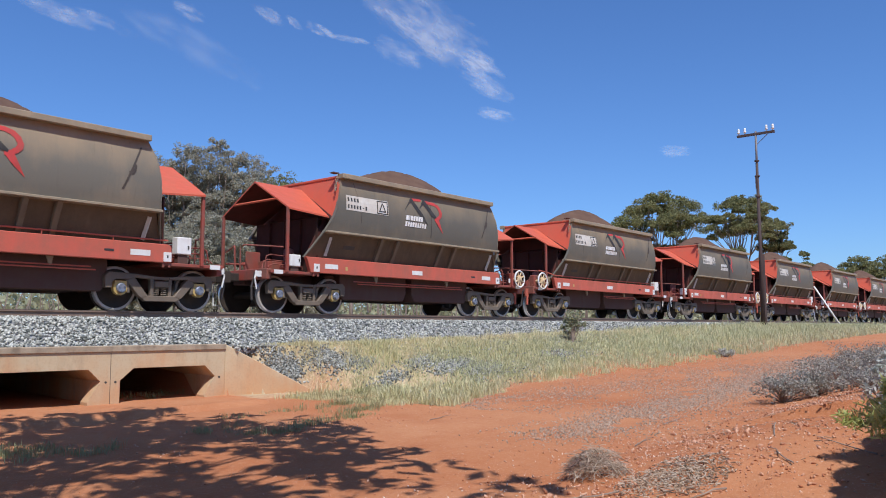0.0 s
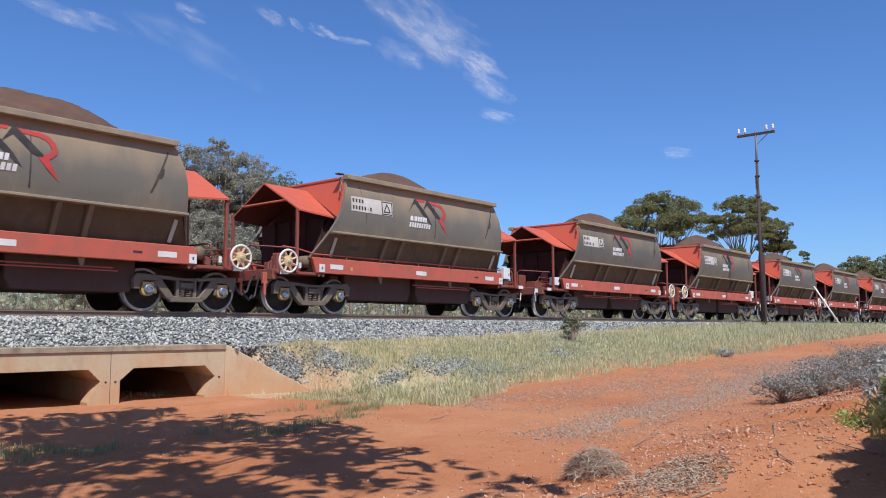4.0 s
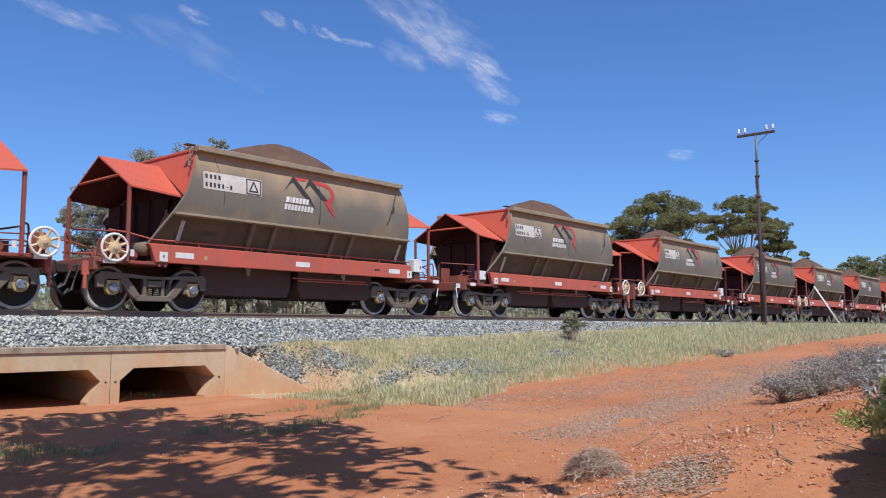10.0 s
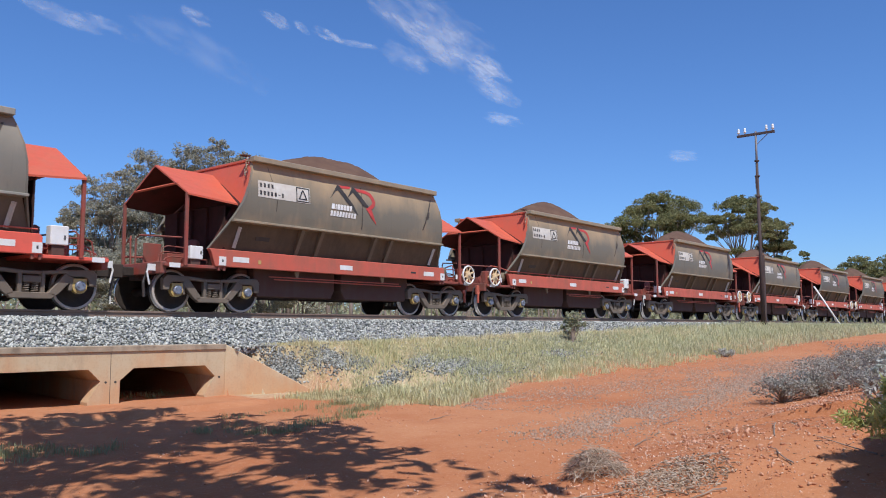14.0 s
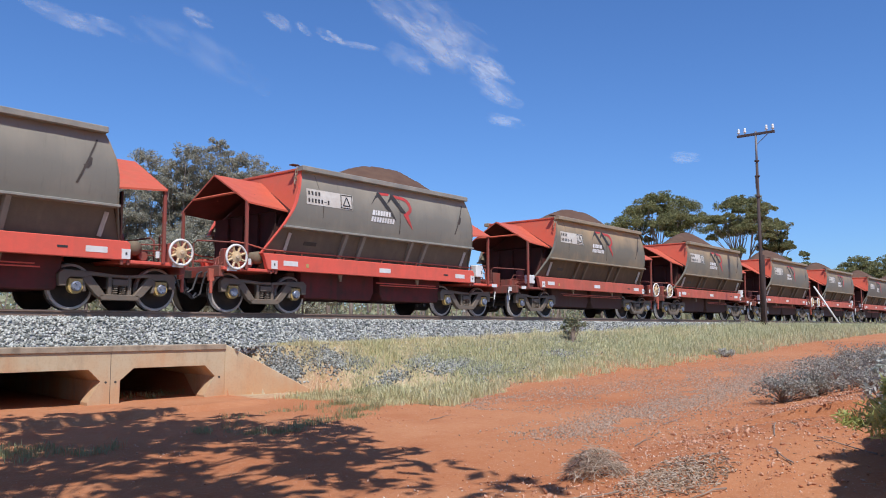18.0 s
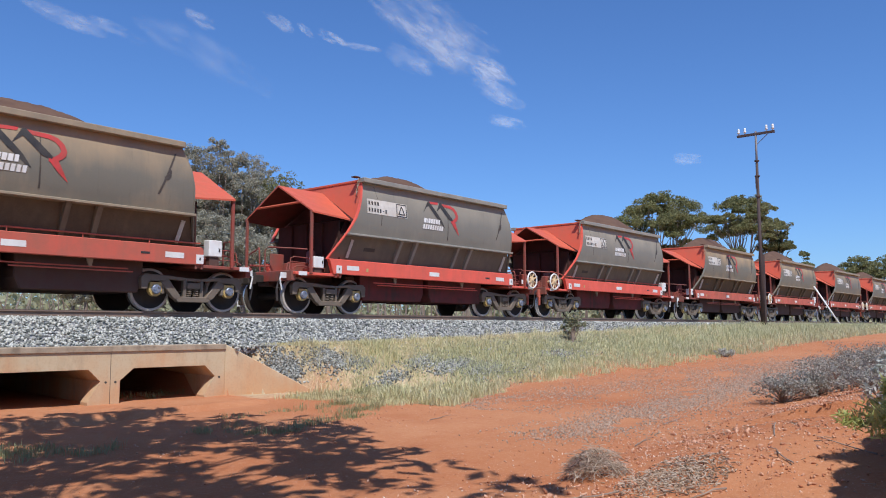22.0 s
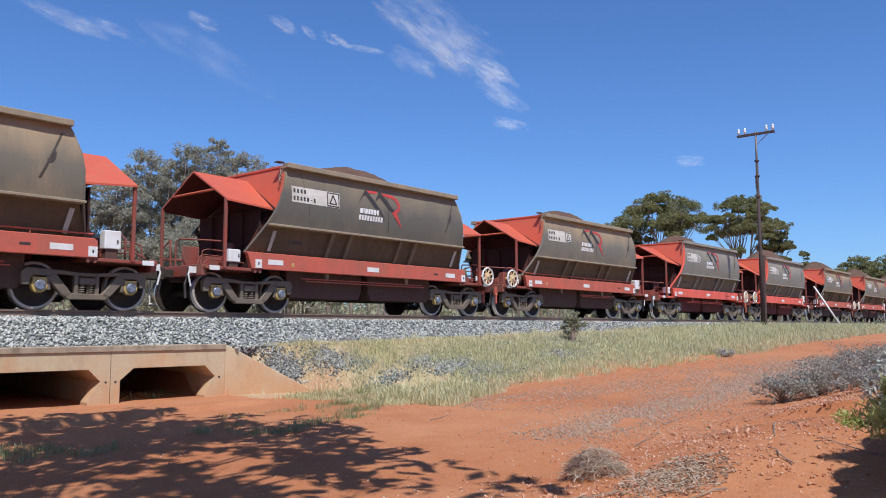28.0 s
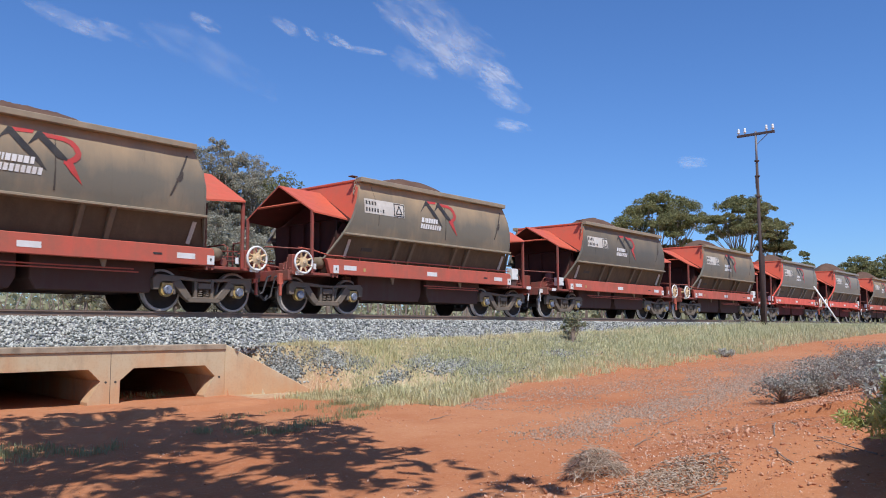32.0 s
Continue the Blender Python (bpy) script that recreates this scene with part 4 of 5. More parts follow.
def build_plants():
    gum = "tall gum tree with pale forked limbs and an olive umbrella crown"
    grey = "gum tree with loose grey-green foliage and pale limbs"
    # across, forward, height, half spread, seed, leaves, lobe size
    specs = [(-0.446, 44, 9.1, 1.4, 33, "grey_gum", 0.75), (-0.462, 44, 7.2, 1.3, 34, "grey_gum", 0.7), (-0.348, 46, 10.6, 1.4, 35, "grey_gum", 0.75), (-0.312, 46, 11.1, 1.3, 36, "grey_gum", 0.75), (-0.270, 47, 11.1, 1.4, 37, "grey_gum", 0.75), (-0.413, 43, 9.2, 1.6, 1, "grey_gum", 0.85), (-0.374, 45, 10.5, 1.5, 2, "grey_gum", 0.8), (-0.330, 45, 10.9, 1.5, 12, "grey_gum", 0.8), (-0.302, 50, 10.8, 1.7, 13, "grey_gum", 0.9), (-0.286, 45, 11.1, 1.2, 3, "grey_gum", 0.7),
             (-0.255, 46, 11.05, 1.7, 4, "grey_gum", 0.85), (-0.352, 48, 9.6, 2.5, 14, "grey_gum", 0.95), (-0.232, 50, 10.9, 2.0, 15, "grey_gum", 0.9), (-0.40, 46, 7.6, 2.0, 16, "grey_gum", 0.85), (-0.30, 47, 8.8, 2.2, 30, "grey_gum", 0.9), (-0.255, 47, 8.4, 2.2, 32, "grey_gum", 0.9),
             (-0.415, 40, 4.8, 2.0, 18, "grey_gum", 0.75), (-0.335, 40, 5.4, 2.4, 19, "grey_gum", 0.8), (-0.25, 41, 5.6, 2.4, 20, "grey_gum", 0.8), (-0.17, 44, 5.2, 2.2, 21, "grey_gum", 0.8), (-0.30, 42, 6.8, 2.0, 22, "grey_gum", 0.8)]
    for u, d, tall, spread, seed, mat, lobe in specs:
        build_tree(*place(u, d), tall, spread, seed, M[mat], grey, "loose", 72, 0.05, 0.13, 0.28, lobe=lobe, cover=1.3)
    specs = [(-0.193, 48, 9.7, 2.4, 5, 1.0, 48), (-0.143, 50, 9.1, 2.0, 17, 0.95, 48), (-0.225, 55, 10.6, 2.4, 23, 1.0, 48), (-0.115, 54, 8.3, 1.9, 24, 1.0, 48),
             (0.276, 75, 13.2, 4.5, 6, 1.25, 70), (0.232, 78, 11.9, 2.6, 25, 1.2, 70), (0.378, 72, 12.3, 4.0, 7, 1.05, 70), (0.418, 72, 9.9, 1.6, 26, 0.8, 70),
             (0.454, 150, 14.9, 1.6, 8, 0.9, 150), (0.425, 150, 13.5, 2.2, 9, 1.2, 150), (0.455, 155, 13.2, 2.0, 29, 1.2, 150), (0.520, 140, 12.8, 4.2, 10, 1.6, 150), (0.555, 135, 12.4, 4.0, 11, 1.6, 150), (0.60, 130, 12.0, 4.6, 27, 1.6, 150), (0.49, 160, 12.0, 3.2, 28, 1.5, 150)]
    for u, d, tall, spread, seed, lobe, far in specs:
        build_tree(*place(u, d), tall, spread, seed, M["gum"], gum, "umbrella", 64 if far < 60 else 95 if far < 100 else 40, 0.06 if far < 60 else 0.075 if far < 100 else 0.14, 0.15 if far < 60 else 0.2, 0.36, lobe=lobe, cover=0.8 if u == 0.378 else 1.0)
    # the tree beside the camera, whose shade lies over the foreground
    build_tree(-3.2, 1.4, 9.6, 5.2, 31, M["grey_gum"], "gum tree beside the dirt road", "umbrella", 10, 0.17, 0.16, 0.4, (3.7, 3.4), 1.2, 1.0)
    # saltbushes on the bank
    for i, (u, d, tall, spread) in enumerate(((0.42, 13.2, 0.48, 0.55), (0.455, 13.6, 0.5, 0.55), (0.49, 14.6, 0.55, 0.7), (0.475, 17.0, 0.6, 0.8), (0.52, 16.5, 0.6, 0.8), (0.545, 13.0, 0.55, 0.7), (0.51, 20.0, 0.7, 0.9), (0.55, 19.0, 0.7, 0.9), (0.53, 11.5, 0.35, 0.5), (0.58, 15, 0.6, 0.8))):
        x, y = place(u, d)
        build_bush(x, y, tall, spread, 100 + i, M["saltbush"], "low grey saltbush with dry purple-grey twigs", 2400, 0.021, 34)
    build_bush(7.45, 1.02, 0.54, 0.80, 130, M["green_bush"], "yellow-green needle-leaved bush overhanging the bank", 9000, 0.014, 44, 7.0, "bush", "green bushes")
    x, y = place(0.572, 7.9)
    build_bush(x, y, 0.78, 0.42, 131, M["silver"], "silvery saltbush beside a green bush", 1800, 0.028, 20)
    build_bush(7.74, 1.0, 1.0, 0.55, 136, M["green_bush"], "tall bush beside the camera", 22000, 0.018, 40, 6.0, "bush", "green bushes")
    for i, (x, y, tall) in enumerate(((3.9, -0.1, 2.9), (4.5, 0.0, 3.0), (5.2, 0.1, 3.0), (5.9, 0.25, 2.9), (6.2, 0.33, 2.5), (6.6, 0.42, 2.4))):
        build_bush(x, y, tall, 0.55, 138 + i, M["green_bush"], "tall bush beside the camera", 16000, 0.06, 24, 2.5, "bush", "green bushes")
    build_bush(20.3, 12.2, 1.12, 0.36, 133, M["scrub"], "small green shrub at the ballast's edge", 2600, 0.03, 34)
    x, y = place(0.352, 25.5)
    build_bush(x, y, 0.30, 0.38, 134, M["silver"], "small grey shrub on the verge", 700, 0.03, 10)
    # scrub and woodland beyond the track
    r = np.random.RandomState(81)
    n = 620
    cx = -5 + 190 * r.uniform(0, 1, n) ** 1.2
    cy = 30 + 70 * r.uniform(0, 1, n) ** 1.5
    cz = height(cx, cy)
    cen, rad = [], []
    for x, y, z in zip(cx, cy, cz):
        k = r.uniform(0.35, 1.0)
        for j in range(6):
            cen.append((x + r.normal(0, k * 0.6), y + r.normal(0, k * 0.6), z + k * r.uniform(0.25, 1.1)))
            rad.append(k * 0.55)
    v, f = leaf_cloud(cen, rad, 24, 0.16, 82, 0.8)
    ob = array_mesh("scrub", v, f, M["scrub"])
    tagged(ob, "low green scrub on the plain beyond the track", "scrub", kind="stuff")
    n = 620
    u = r.uniform(-0.7, 0.62, n)
    d = r.uniform(85, 330, n)
    x, y = place(u, d)
    ok = y > 24
    x, y = x[ok], y[ok]
    z = height(x, y)
    cen, rad = [], []
    for a, b, c in zip(x, y, z):
        k = r.uniform(3.0, 7.0)
        for j in range(7):
            cen.append((a + r.normal(0, 2.0), b + r.normal(0, 2.0), c + k * r.uniform(0.4, 1.0)))
            rad.append(1.5)
    v, f = leaf_cloud(cen, rad, 16, 0.55, 83, 0.7, 1.6)
    ob = array_mesh("far_woodland", v, f, M["scrub"])
    tagged(ob, "distant belt of low gum woodland", "woodland", kind="stuff")
    bm = bmesh.new()
    for i in range(260):
        u, d = r.uniform(-0.6, 0.25), r.uniform(42, 75)
        x, y = place(u, d)
        z = float(height(np.array([x]), np.array([y]))[0])
        h = r.uniform(1.2, 4.0)
        tube(bm, [(x, y, z), (x + r.normal(0, 0.15), y, z + h * 0.5), (x + r.normal(0, 0.4), y, z + h)], 0.06, 5, 0.03)
    ob = part("bare_trunks", bm, M["bark"])
    tagged(ob, "pale bare trunks among the scrub", "trunks", kind="stuff")


def build_clouds():
    """Thin cirrus far away: sheets whose cover thins out in wisps."""
    def cirrus(name, u, v, w, h, seed, dense, label, tilt):
        k = Mat("cirrus_" + name, 1.0, 0, 0.0)
        x, y, z = k.xyz()
        r2 = k.math("ADD", k.math("POWER", k.math("DIVIDE", x, w), 2.0), k.math("POWER", k.math("DIVIDE", y, h), 2.0))
        shift = k.node("ShaderNodeVectorMath", Vector=k.coord)
        shift.inputs[1].default_value = (seed * 913.0, seed * 377.0, 0)
        k.coord = shift.outputs[0]
        n1 = k.noise(max(0.0075, 1.6 / w), 8, 0.63, (0.75, 2.3, 1.0))
        fall = k.ramp(k.math("ADD", r2, k.ramp(n1, 0.3, 0.7, 0.45, -0.45)), 0.0, 0.95, 1.0, 0.0)
        n2 = k.noise(0.0016, 3, 0.5)
        f = k.math("MULTIPLY", k.ramp(k.math("ADD", n1, k.math("MULTIPLY", n2, 0.5)), 0.57, 1.08, 0, dense * 0.9), fall)
        k.colour((0.82, 0.90, 1.0))
        k.put(k.b.inputs["Alpha"], f)
        bm = bmesh.new()
        bmesh.ops.create_grid(bm, x_segments=8, y_segments=8, size=1.0)
        bmesh.ops.scale(bm, vec=(w, h, 1), verts=bm.verts)
        for q in bm.verts:
            q.co.z = -0.04 * (q.co.x ** 2 + q.co.y ** 2) / max(w, h)
        ob = part("cirrus_cloud", bm, k.m)
        D = 3200.0
        rt = Vector((math.cos(HEADING), -math.sin(HEADING), 0))
        fw = (AIM - EYE).normalized()
        up = rt.cross(fw)
        c = EYE + (fw + rt * u + up * v) * D
        ob.matrix_world = look(c, EYE) @ pose(0, 0, 0, 0, 180, 0) @ pose(0, 0, 0, 0, 0, tilt)
        tagged(ob, label, "cloud", "cirrus clouds", "structure")
        drift = (rt * 30 - up * 20) / 1414 * D
        return ob, drift

    thin, small = "thin white cirrus streak in a blue sky", "small broken cirrus wisp in a blue sky"
    return [cirrus("streak", -0.024, 0.284, 330, 118, 1, 0.8, thin, -33),
            cirrus("core", 0.038, 0.235, 155, 50, 2, 1.15, thin, -31),
            cirrus("shoulder", -0.015, 0.260, 150, 60, 3, 0.55, thin, -40),
            cirrus("wisp", 0.054, 0.204, 125, 42, 4, 0.75, small, -28),
            cirrus("tail", 0.066, 0.168, 95, 26, 5, 0.75, small, -14),
            cirrus("flank", -0.056, 0.246, 120, 48, 6, 0.5, small, -24),
            cirrus("puff", -0.152, 0.274, 78, 20, 7, 1.1, "small bright cirrus puff in a blue sky", -20),
            cirrus("trail", -0.118, 0.263, 90, 14, 8, 0.6, small, -8),
            cirrus("tuft", -0.218, 0.294, 80, 26, 9, 0.75, small, -30),
            cirrus("tatter", -0.186, 0.284, 44, 16, 10, 0.7, small, -35),
            cirrus("comb", -0.318, 0.298, 70, 34, 11, 0.55, small, -25),
            cirrus("veil", -0.31, 0.255, 300, 80, 12, 0.25, "thin broken cirrus veil in a blue sky", -25),
            cirrus("haze", -0.49, 0.303, 190, 40, 13, 0.6, "faint cirrus haze in a blue sky", -16),
            cirrus("thread", -0.42, 0.284, 130, 26, 14, 0.5, small, -20),
            cirrus("fleck", 0.29, 0.122, 70, 26, 15, 0.6, "faint cirrus fleck in a blue sky", -5)]


build_grass()
build_stones()
build_litter()
build_pole()
build_plants()
CLOUDS = build_clouds()


# ---------------- ore wagons ----------------
TOP_Z, FOLD_Z, SILL_TOP, SILL_LOW = 3.50, 2.10, 1.40, 1.01
BOGIE_X, AXLE_X, WHEEL_R = 3.857, 0.915, 0.46
PITCH_X = 11.545


def side_y(z):
    """Half width of the hopper's curved side at height z."""
    return float(np.interp(z, [2.05, 2.1, 2.3, 2.6, 2.9, 3.2, 3.5], [1.57, 1.585, 1.62, 1.64, 1.625, 1.58, 1.51]))


def end_left(z):
    return float(np.interp(z, [1.40, 2.06, 2.48, 2.68, 3.1, 3.5], [-4.12, -3.76, -3.50, -3.41, -3.27, -3.20]))


def end_right(z):
    return float(np.interp(z, [1.40, 2.1, 2.68, 3.1, 3.5], [3.70, 3.46, 3.43, 3.35, 3.16]))


def decal(outline, lift=0.006):
    """A flat outline of (x, z) laid on the near curved side."""
    bm = bmesh.new()
    bm.faces.new([bm.verts.new((x, 0, z)) for x, z in outline])
    lo, hi = min(p[1] for p in outline), max(p[1] for p in outline)
    z = lo + 0.05
    while z < hi:
        bmesh.ops.bisect_plane(bm, geom=bm.verts[:] + bm.edges[:] + bm.faces[:], plane_co=(0, 0, z), plane_no=(0, 0, 1))
        z += 0.05
    for v in bm.verts:
        v.co.y = -side_y(v.co.z) - lift
    bmesh.ops.recalc_face_normals(bm, faces=bm.faces)
    if sum(f.normal.y for f in bm.faces) > 0:
        bmesh.ops.reverse_faces(bm, faces=bm.faces)
    return bm


def rect(x0, z0, x1, z1, lean=0.0):
    return [(x0, z0), (x1, z0), (x1 + lean, z1), (x0 + lean, z1)]


def merged(list_of_bm):
    out = bmesh.new()
    for b in list_of_bm:
        me = bpy.data.meshes.new("tmp")
        b.to_mesh(me)
        b.free()
        out.from_mesh(me)
        bpy.data.meshes.remove(me)
    return out


def ore_heap(seed, top, middle, flat):
    """A heap of crushed ore: its crest along the wagon is flat for a while, then falls away to the ends and sides."""
    r = np.random.RandomState(seed)
    xs, ys = np.linspace(-3.2, 3.14, 70), np.linspace(-1.46, 1.46, 26)
    gx, gy = np.meshgrid(xs, ys)
    crest = top - 0.21 * np.maximum(np.abs(gx - middle) - flat, 0) ** 1.5
    z = crest - 0.72 * (np.sqrt(gy ** 2 + 0.06) - 0.24)
    z = np.minimum(z, 3.36 + 0.75 * np.minimum(gx + 3.2, 3.14 - gx))
    z = np.maximum(z, 3.30) + 0.02 * wave(gx + seed, gy, 5, seed) + r.uniform(-0.012, 0.012, gx.shape)
    v = np.stack([gx, gy, z], -1).reshape(-1, 3)
    n = len(xs)
    i = (np.arange(len(ys) - 1)[:, None] * n + np.arange(n - 1)[None]).ravel()
    me = array_mesh("ore_load", v, np.stack([i, i + 1, i + n + 1, i + n], 1), M["ore"], True)
    data = me.data
    bpy.data.objects.remove(me)
    return data


def wheelset(parent, x):
    """An axle with two wheels; it turns about its own middle."""
    bm = bmesh.new()
    lathe(bm, [(0.075, -1.03), (0.075, -0.85), (0.1, -0.8), (0.085, -0.4), (0.085, 0.4), (0.1, 0.8), (0.075, 0.85), (0.075, 1.03)], 12)
    axle = part("wheelset", bm, M["wheel"], parent, smooth=True)
    axle.location = (x, 0, WHEEL_R)
    for s in (-1, 1):
        bm = bmesh.new()
        prof = [(0.10, 0.70), (0.17, 0.69), (0.36, 0.73), (0.405, 0.685), (0.46, 0.685), (0.488, 0.695), (0.488, 0.712), (0.464, 0.73), (0.459, 0.815), (0.452, 0.822), (0.405, 0.82), (0.37, 0.775), (0.20, 0.74), (0.155, 0.84), (0.10, 0.85)]
        lathe(bm, [(a, s * b) for a, b in prof], 36)
        for f in bm.faces:
            c = f.calc_center_median()
            q = math.hypot(c.x, c.z)
            f.material_index = 1 if 0.452 < q < 0.470 and 0.735 < abs(c.y) < 0.819 else 0
            if 0.40 < q < 0.456 and abs(c.y) > 0.815:
                f.material_index = 2
            f.smooth = True
        part("wheel", bm, [M["wheel"], M["tread"], M["rim"]], axle)
        bm = bmesh.new()
        lathe(bm, [(0.10, s * 1.03), (0.10, s * 1.10), (0.085, s * 1.115), (0.02, s * 1.115)], 16)
        for c, q in ring_points(0.06, 3):
            lathe(bm, [(0.018, 1.112), (0.018, 1.135)] if s > 0 else [(0.018, -1.112), (0.018, -1.135)], 6, at=(c, 0, q))
        part("bearing_cap", bm, M["capblue"], axle)
    return axle


def bogie(parent, x):
    sets = []
    for s in (-1, 1):
        y0, y1 = sorted((s * 0.93, s * 1.06))
        bm = bmesh.new()
        for k in (-1, 1):
            arm = [(-1.24, 0.46), (-1.26, 0.70), (-1.17, 0.79), (-0.62, 0.77), (-0.18, 0.73), (-0.18, 0.66), (-0.62, 0.69), (-0.72, 0.64), (-1.03, 0.64), (-1.09, 0.58), (-1.10, 0.46)]
            prism(bm, [(k * a, b) for a, b in arm], y0, y1)
            prism(bm, [(k * a, b) for a, b in [(-0.80, 0.62), (-0.62, 0.70), (-0.35, 0.37), (-0.30, 0.30), (-0.44, 0.25), (-0.51, 0.30)]], y0, y1)
            prism(bm, [(k * a, b) for a, b in [(-0.80, 0.62), (-0.73, 0.58), (-0.70, 0.37), (-0.765, 0.36)]], y0 + 0.01, y1 - 0.01)
            prism(bm, [(k * 0.17, 0.30), (k * 0.25, 0.30), (k * 0.25, 0.72), (k * 0.17, 0.72)], y0 + 0.01, y1 - 0.01)
        prism(bm, [(-0.46, 0.29), (-0.38, 0.20), (0.38, 0.20), (0.46, 0.29), (0.34, 0.32), (-0.34, 0.32)], y0, y1)
        prism(bm, [(-0.2, 0.66), (0.2, 0.66), (0.2, 0.73), (-0.2, 0.73)], y0 + 0.02, y1 - 0.03)
        bevelled(bm, 0.012)
        fr = part("side_frame", bm, M["bogie"], parent)
        fr.location.x = x
        for j in (-0.085, 0.085):
            bm = bmesh.new()
            pts = []
            for q in range(26):
                a = q * 2 * math.pi / 6
                pts.append((j + 0.06 * math.cos(a), s * 0.99 + 0.055 * math.sin(a), 0.32 + 0.18 * q / 25))
            tube(bm, pts, 0.014, 4)
            part("spring", bm, M["bogie"], fr)
        part("bolster_end", box((-0.165, s * 0.9 if s > 0 else -1.07, 0.50), (0.165, 1.07 if s > 0 else s * 0.9, 0.63), 0.015), M["bogie"], fr)
        for k in (-1, 1):
            bm = add_box(bmesh.new(), (k * AXLE_X - 0.13, s * 0.99 - 0.07, 0.52), (k * AXLE_X + 0.13, s * 0.99 + 0.07, 0.61))
            lathe(bm, [(0.15, s * 0.95), (0.15, s * 1.05)], 14, at=(k * AXLE_X, 0, WHEEL_R))
            part("axle_box", bm, M["cap"], fr, "dusty yellow axle box")
    b = part("bolster", box((-0.2, -0.95, 0.45), (0.2, 0.95, 0.72), 0.02), M["under"], parent)
    b.location.x = x
    for k in (-1, 1):
        sets.append(wheelset(parent, x + k * AXLE_X))
    return sets


def build_wagon(brake_left):
    """One hopper wagon on two bogies. brake_left: the end that carries the brake wheels."""
    root = empty("ore_wagon", "", "railway wagon", "ore wagons of the train")
    # hopper sides: a curved shell above, a recessed panel below
    zs = [2.06, 2.22, 2.35, 2.5, 2.65, 2.8, 2.95, 3.1, 3.25, 3.4, 3.5]
    for s in (-1, 1):
        bm = bmesh.new()
        rows = []
        for z in zs:
            xs = [end_left(z) + (end_right(z) - end_left(z)) * q / 12 for q in range(13)]
            o = [bm.verts.new((x, s * (side_y(z) + 0.004 * math.sin(5 * x + 3 * z)), z)) for x in xs]
            i = [bm.verts.new((x, s * (side_y(z) - 0.03), z)) for x in xs]
            rows.append((o, i))
        for (o, i), (o2, i2) in zip(rows, rows[1:]):
            for q in range(12):
                bm.faces.new((o[q], o[q + 1], o2[q + 1], o2[q]))
                bm.faces.new((i[q + 1], i[q], i2[q], i2[q + 1]))
            bm.faces.new((o[0], o2[0], i2[0], i[0]))
            bm.faces.new((o[12], i[12], i2[12], o2[12]))
        for o, i in (rows[0], rows[-1]):
            for q in range(12):
                bm.faces.new((o[q], i[q], i[q + 1], o[q + 1]))
        bmesh.ops.recalc_face_normals(bm, faces=bm.faces)
        shell = part("hopper_side", bm, M["hopper"], root, smooth=True)
        shell.data.set_sharp_from_angle(angle=0.6)
        # lower panel, sloping in towards the sill
        bm = bmesh.new()
        low_end = end_left(1.40) if s < 0 else -3.70
        q = [(end_left(2.1) + 0.02, 1.47, 2.05), (end_right(2.1) - 0.02, 1.47, 2.05), (end_right(1.40), 1.20, 1.36), (low_end, 1.20, 1.36)]
        f = [bm.verts.new((x, s * y, z)) for x, y, z in q]
        g = [bm.verts.new((x, s * (y - 0.03), z)) for x, y, z in q]
        bm.faces.new(f)
        bm.faces.new(g[::-1])
        for a in range(4):
            bm.faces.new((f[a], g[a], g[(a + 1) % 4], f[(a + 1) % 4]))
        bmesh.ops.recalc_face_normals(bm, faces=bm.faces)
        part("lower_panel", bm, M["lower"], root)
        y0, y1 = sorted((s * 1.44, s * 1.665))
        bm = bmesh.new()
        prism(bm, [(y0, 2.02), (y1, 2.02), (y1, 2.075), (y0, 2.075)], end_left(2.1) - 0.03, end_right(2.1) + 0.03, "x")
        part("waist_ledge", bevelled(bm, 0.01), M["fold"], root)
        y0, y1 = sorted((s * 1.46, s * 1.675))
        part("top_lip", box((-3.27, y0, 3.465), (3.18, y1, 3.59), 0.012), M["fold"], root)
        for x in (-1.70, -1.07, 0.80, 1.42):
            bm = bmesh.new()
            prism(bm, [(s * 1.42, 2.03), (s * 1.60, 2.03), (s * 1.27, 1.39), (s * 1.18, 1.39)], x - 0.055, x + 0.055, "x")
            part("gusset", bevelled(bm, 0.008), M["gusset"], root)
        for x, lean in ((-3.50, 0.05), (3.26, 0.06)):
            bm = bmesh.new()
            tube(bm, [(x, s * 1.27, 1.46), (x + lean, s * 1.44, 1.93)], 0.05, 4)
            part("strut", bm, M["panel"], root, "pale dusty strut")
        # side sill and rail above it
        y0, y1 = sorted((s * 1.22, s * 1.345))
        bm = bmesh.new()
        prism(bm, [(-4.02, SILL_LOW), (3.90, SILL_LOW), (3.90, SILL_TOP - 0.06), (3.84, SILL_TOP), (-4.18, SILL_TOP), (-4.12, SILL_TOP - 0.1)], y0, y1)
        part("side_sill", bevelled(bm, 0.012), M["sill"], root)
        if brake_left:
            bm = bmesh.new()
            tube(bm, [(-5.0, s * 1.24, 1.62), (-4.6, s * 1.30, 1.58), (-4.1, s * 1.34, 1.48), (3.8, s * 1.34, 1.48)], 0.018, 6)
            for x in (-3.0, -1.6, -0.2, 1.2, 2.6):
                tube(bm, [(x, s * 1.34, 1.39), (x, s * 1.34, 1.48)], 0.012, 5)
            part("grab_rail", bm, M["sill"], root)
        for x in (-3.34, -0.07, 3.19):
            part("reflector", box((x - 0.22, s * 1.3455 - 0.004, 1.13), (x + 0.22, s * 1.3455 + 0.004, 1.25)), M["white"], root, "white reflector plate")
        part("pull_slot", box((2.42, s * 1.347 - 0.004, 1.175), (2.62, s * 1.347 + 0.004, 1.22)), M["ink"], root)
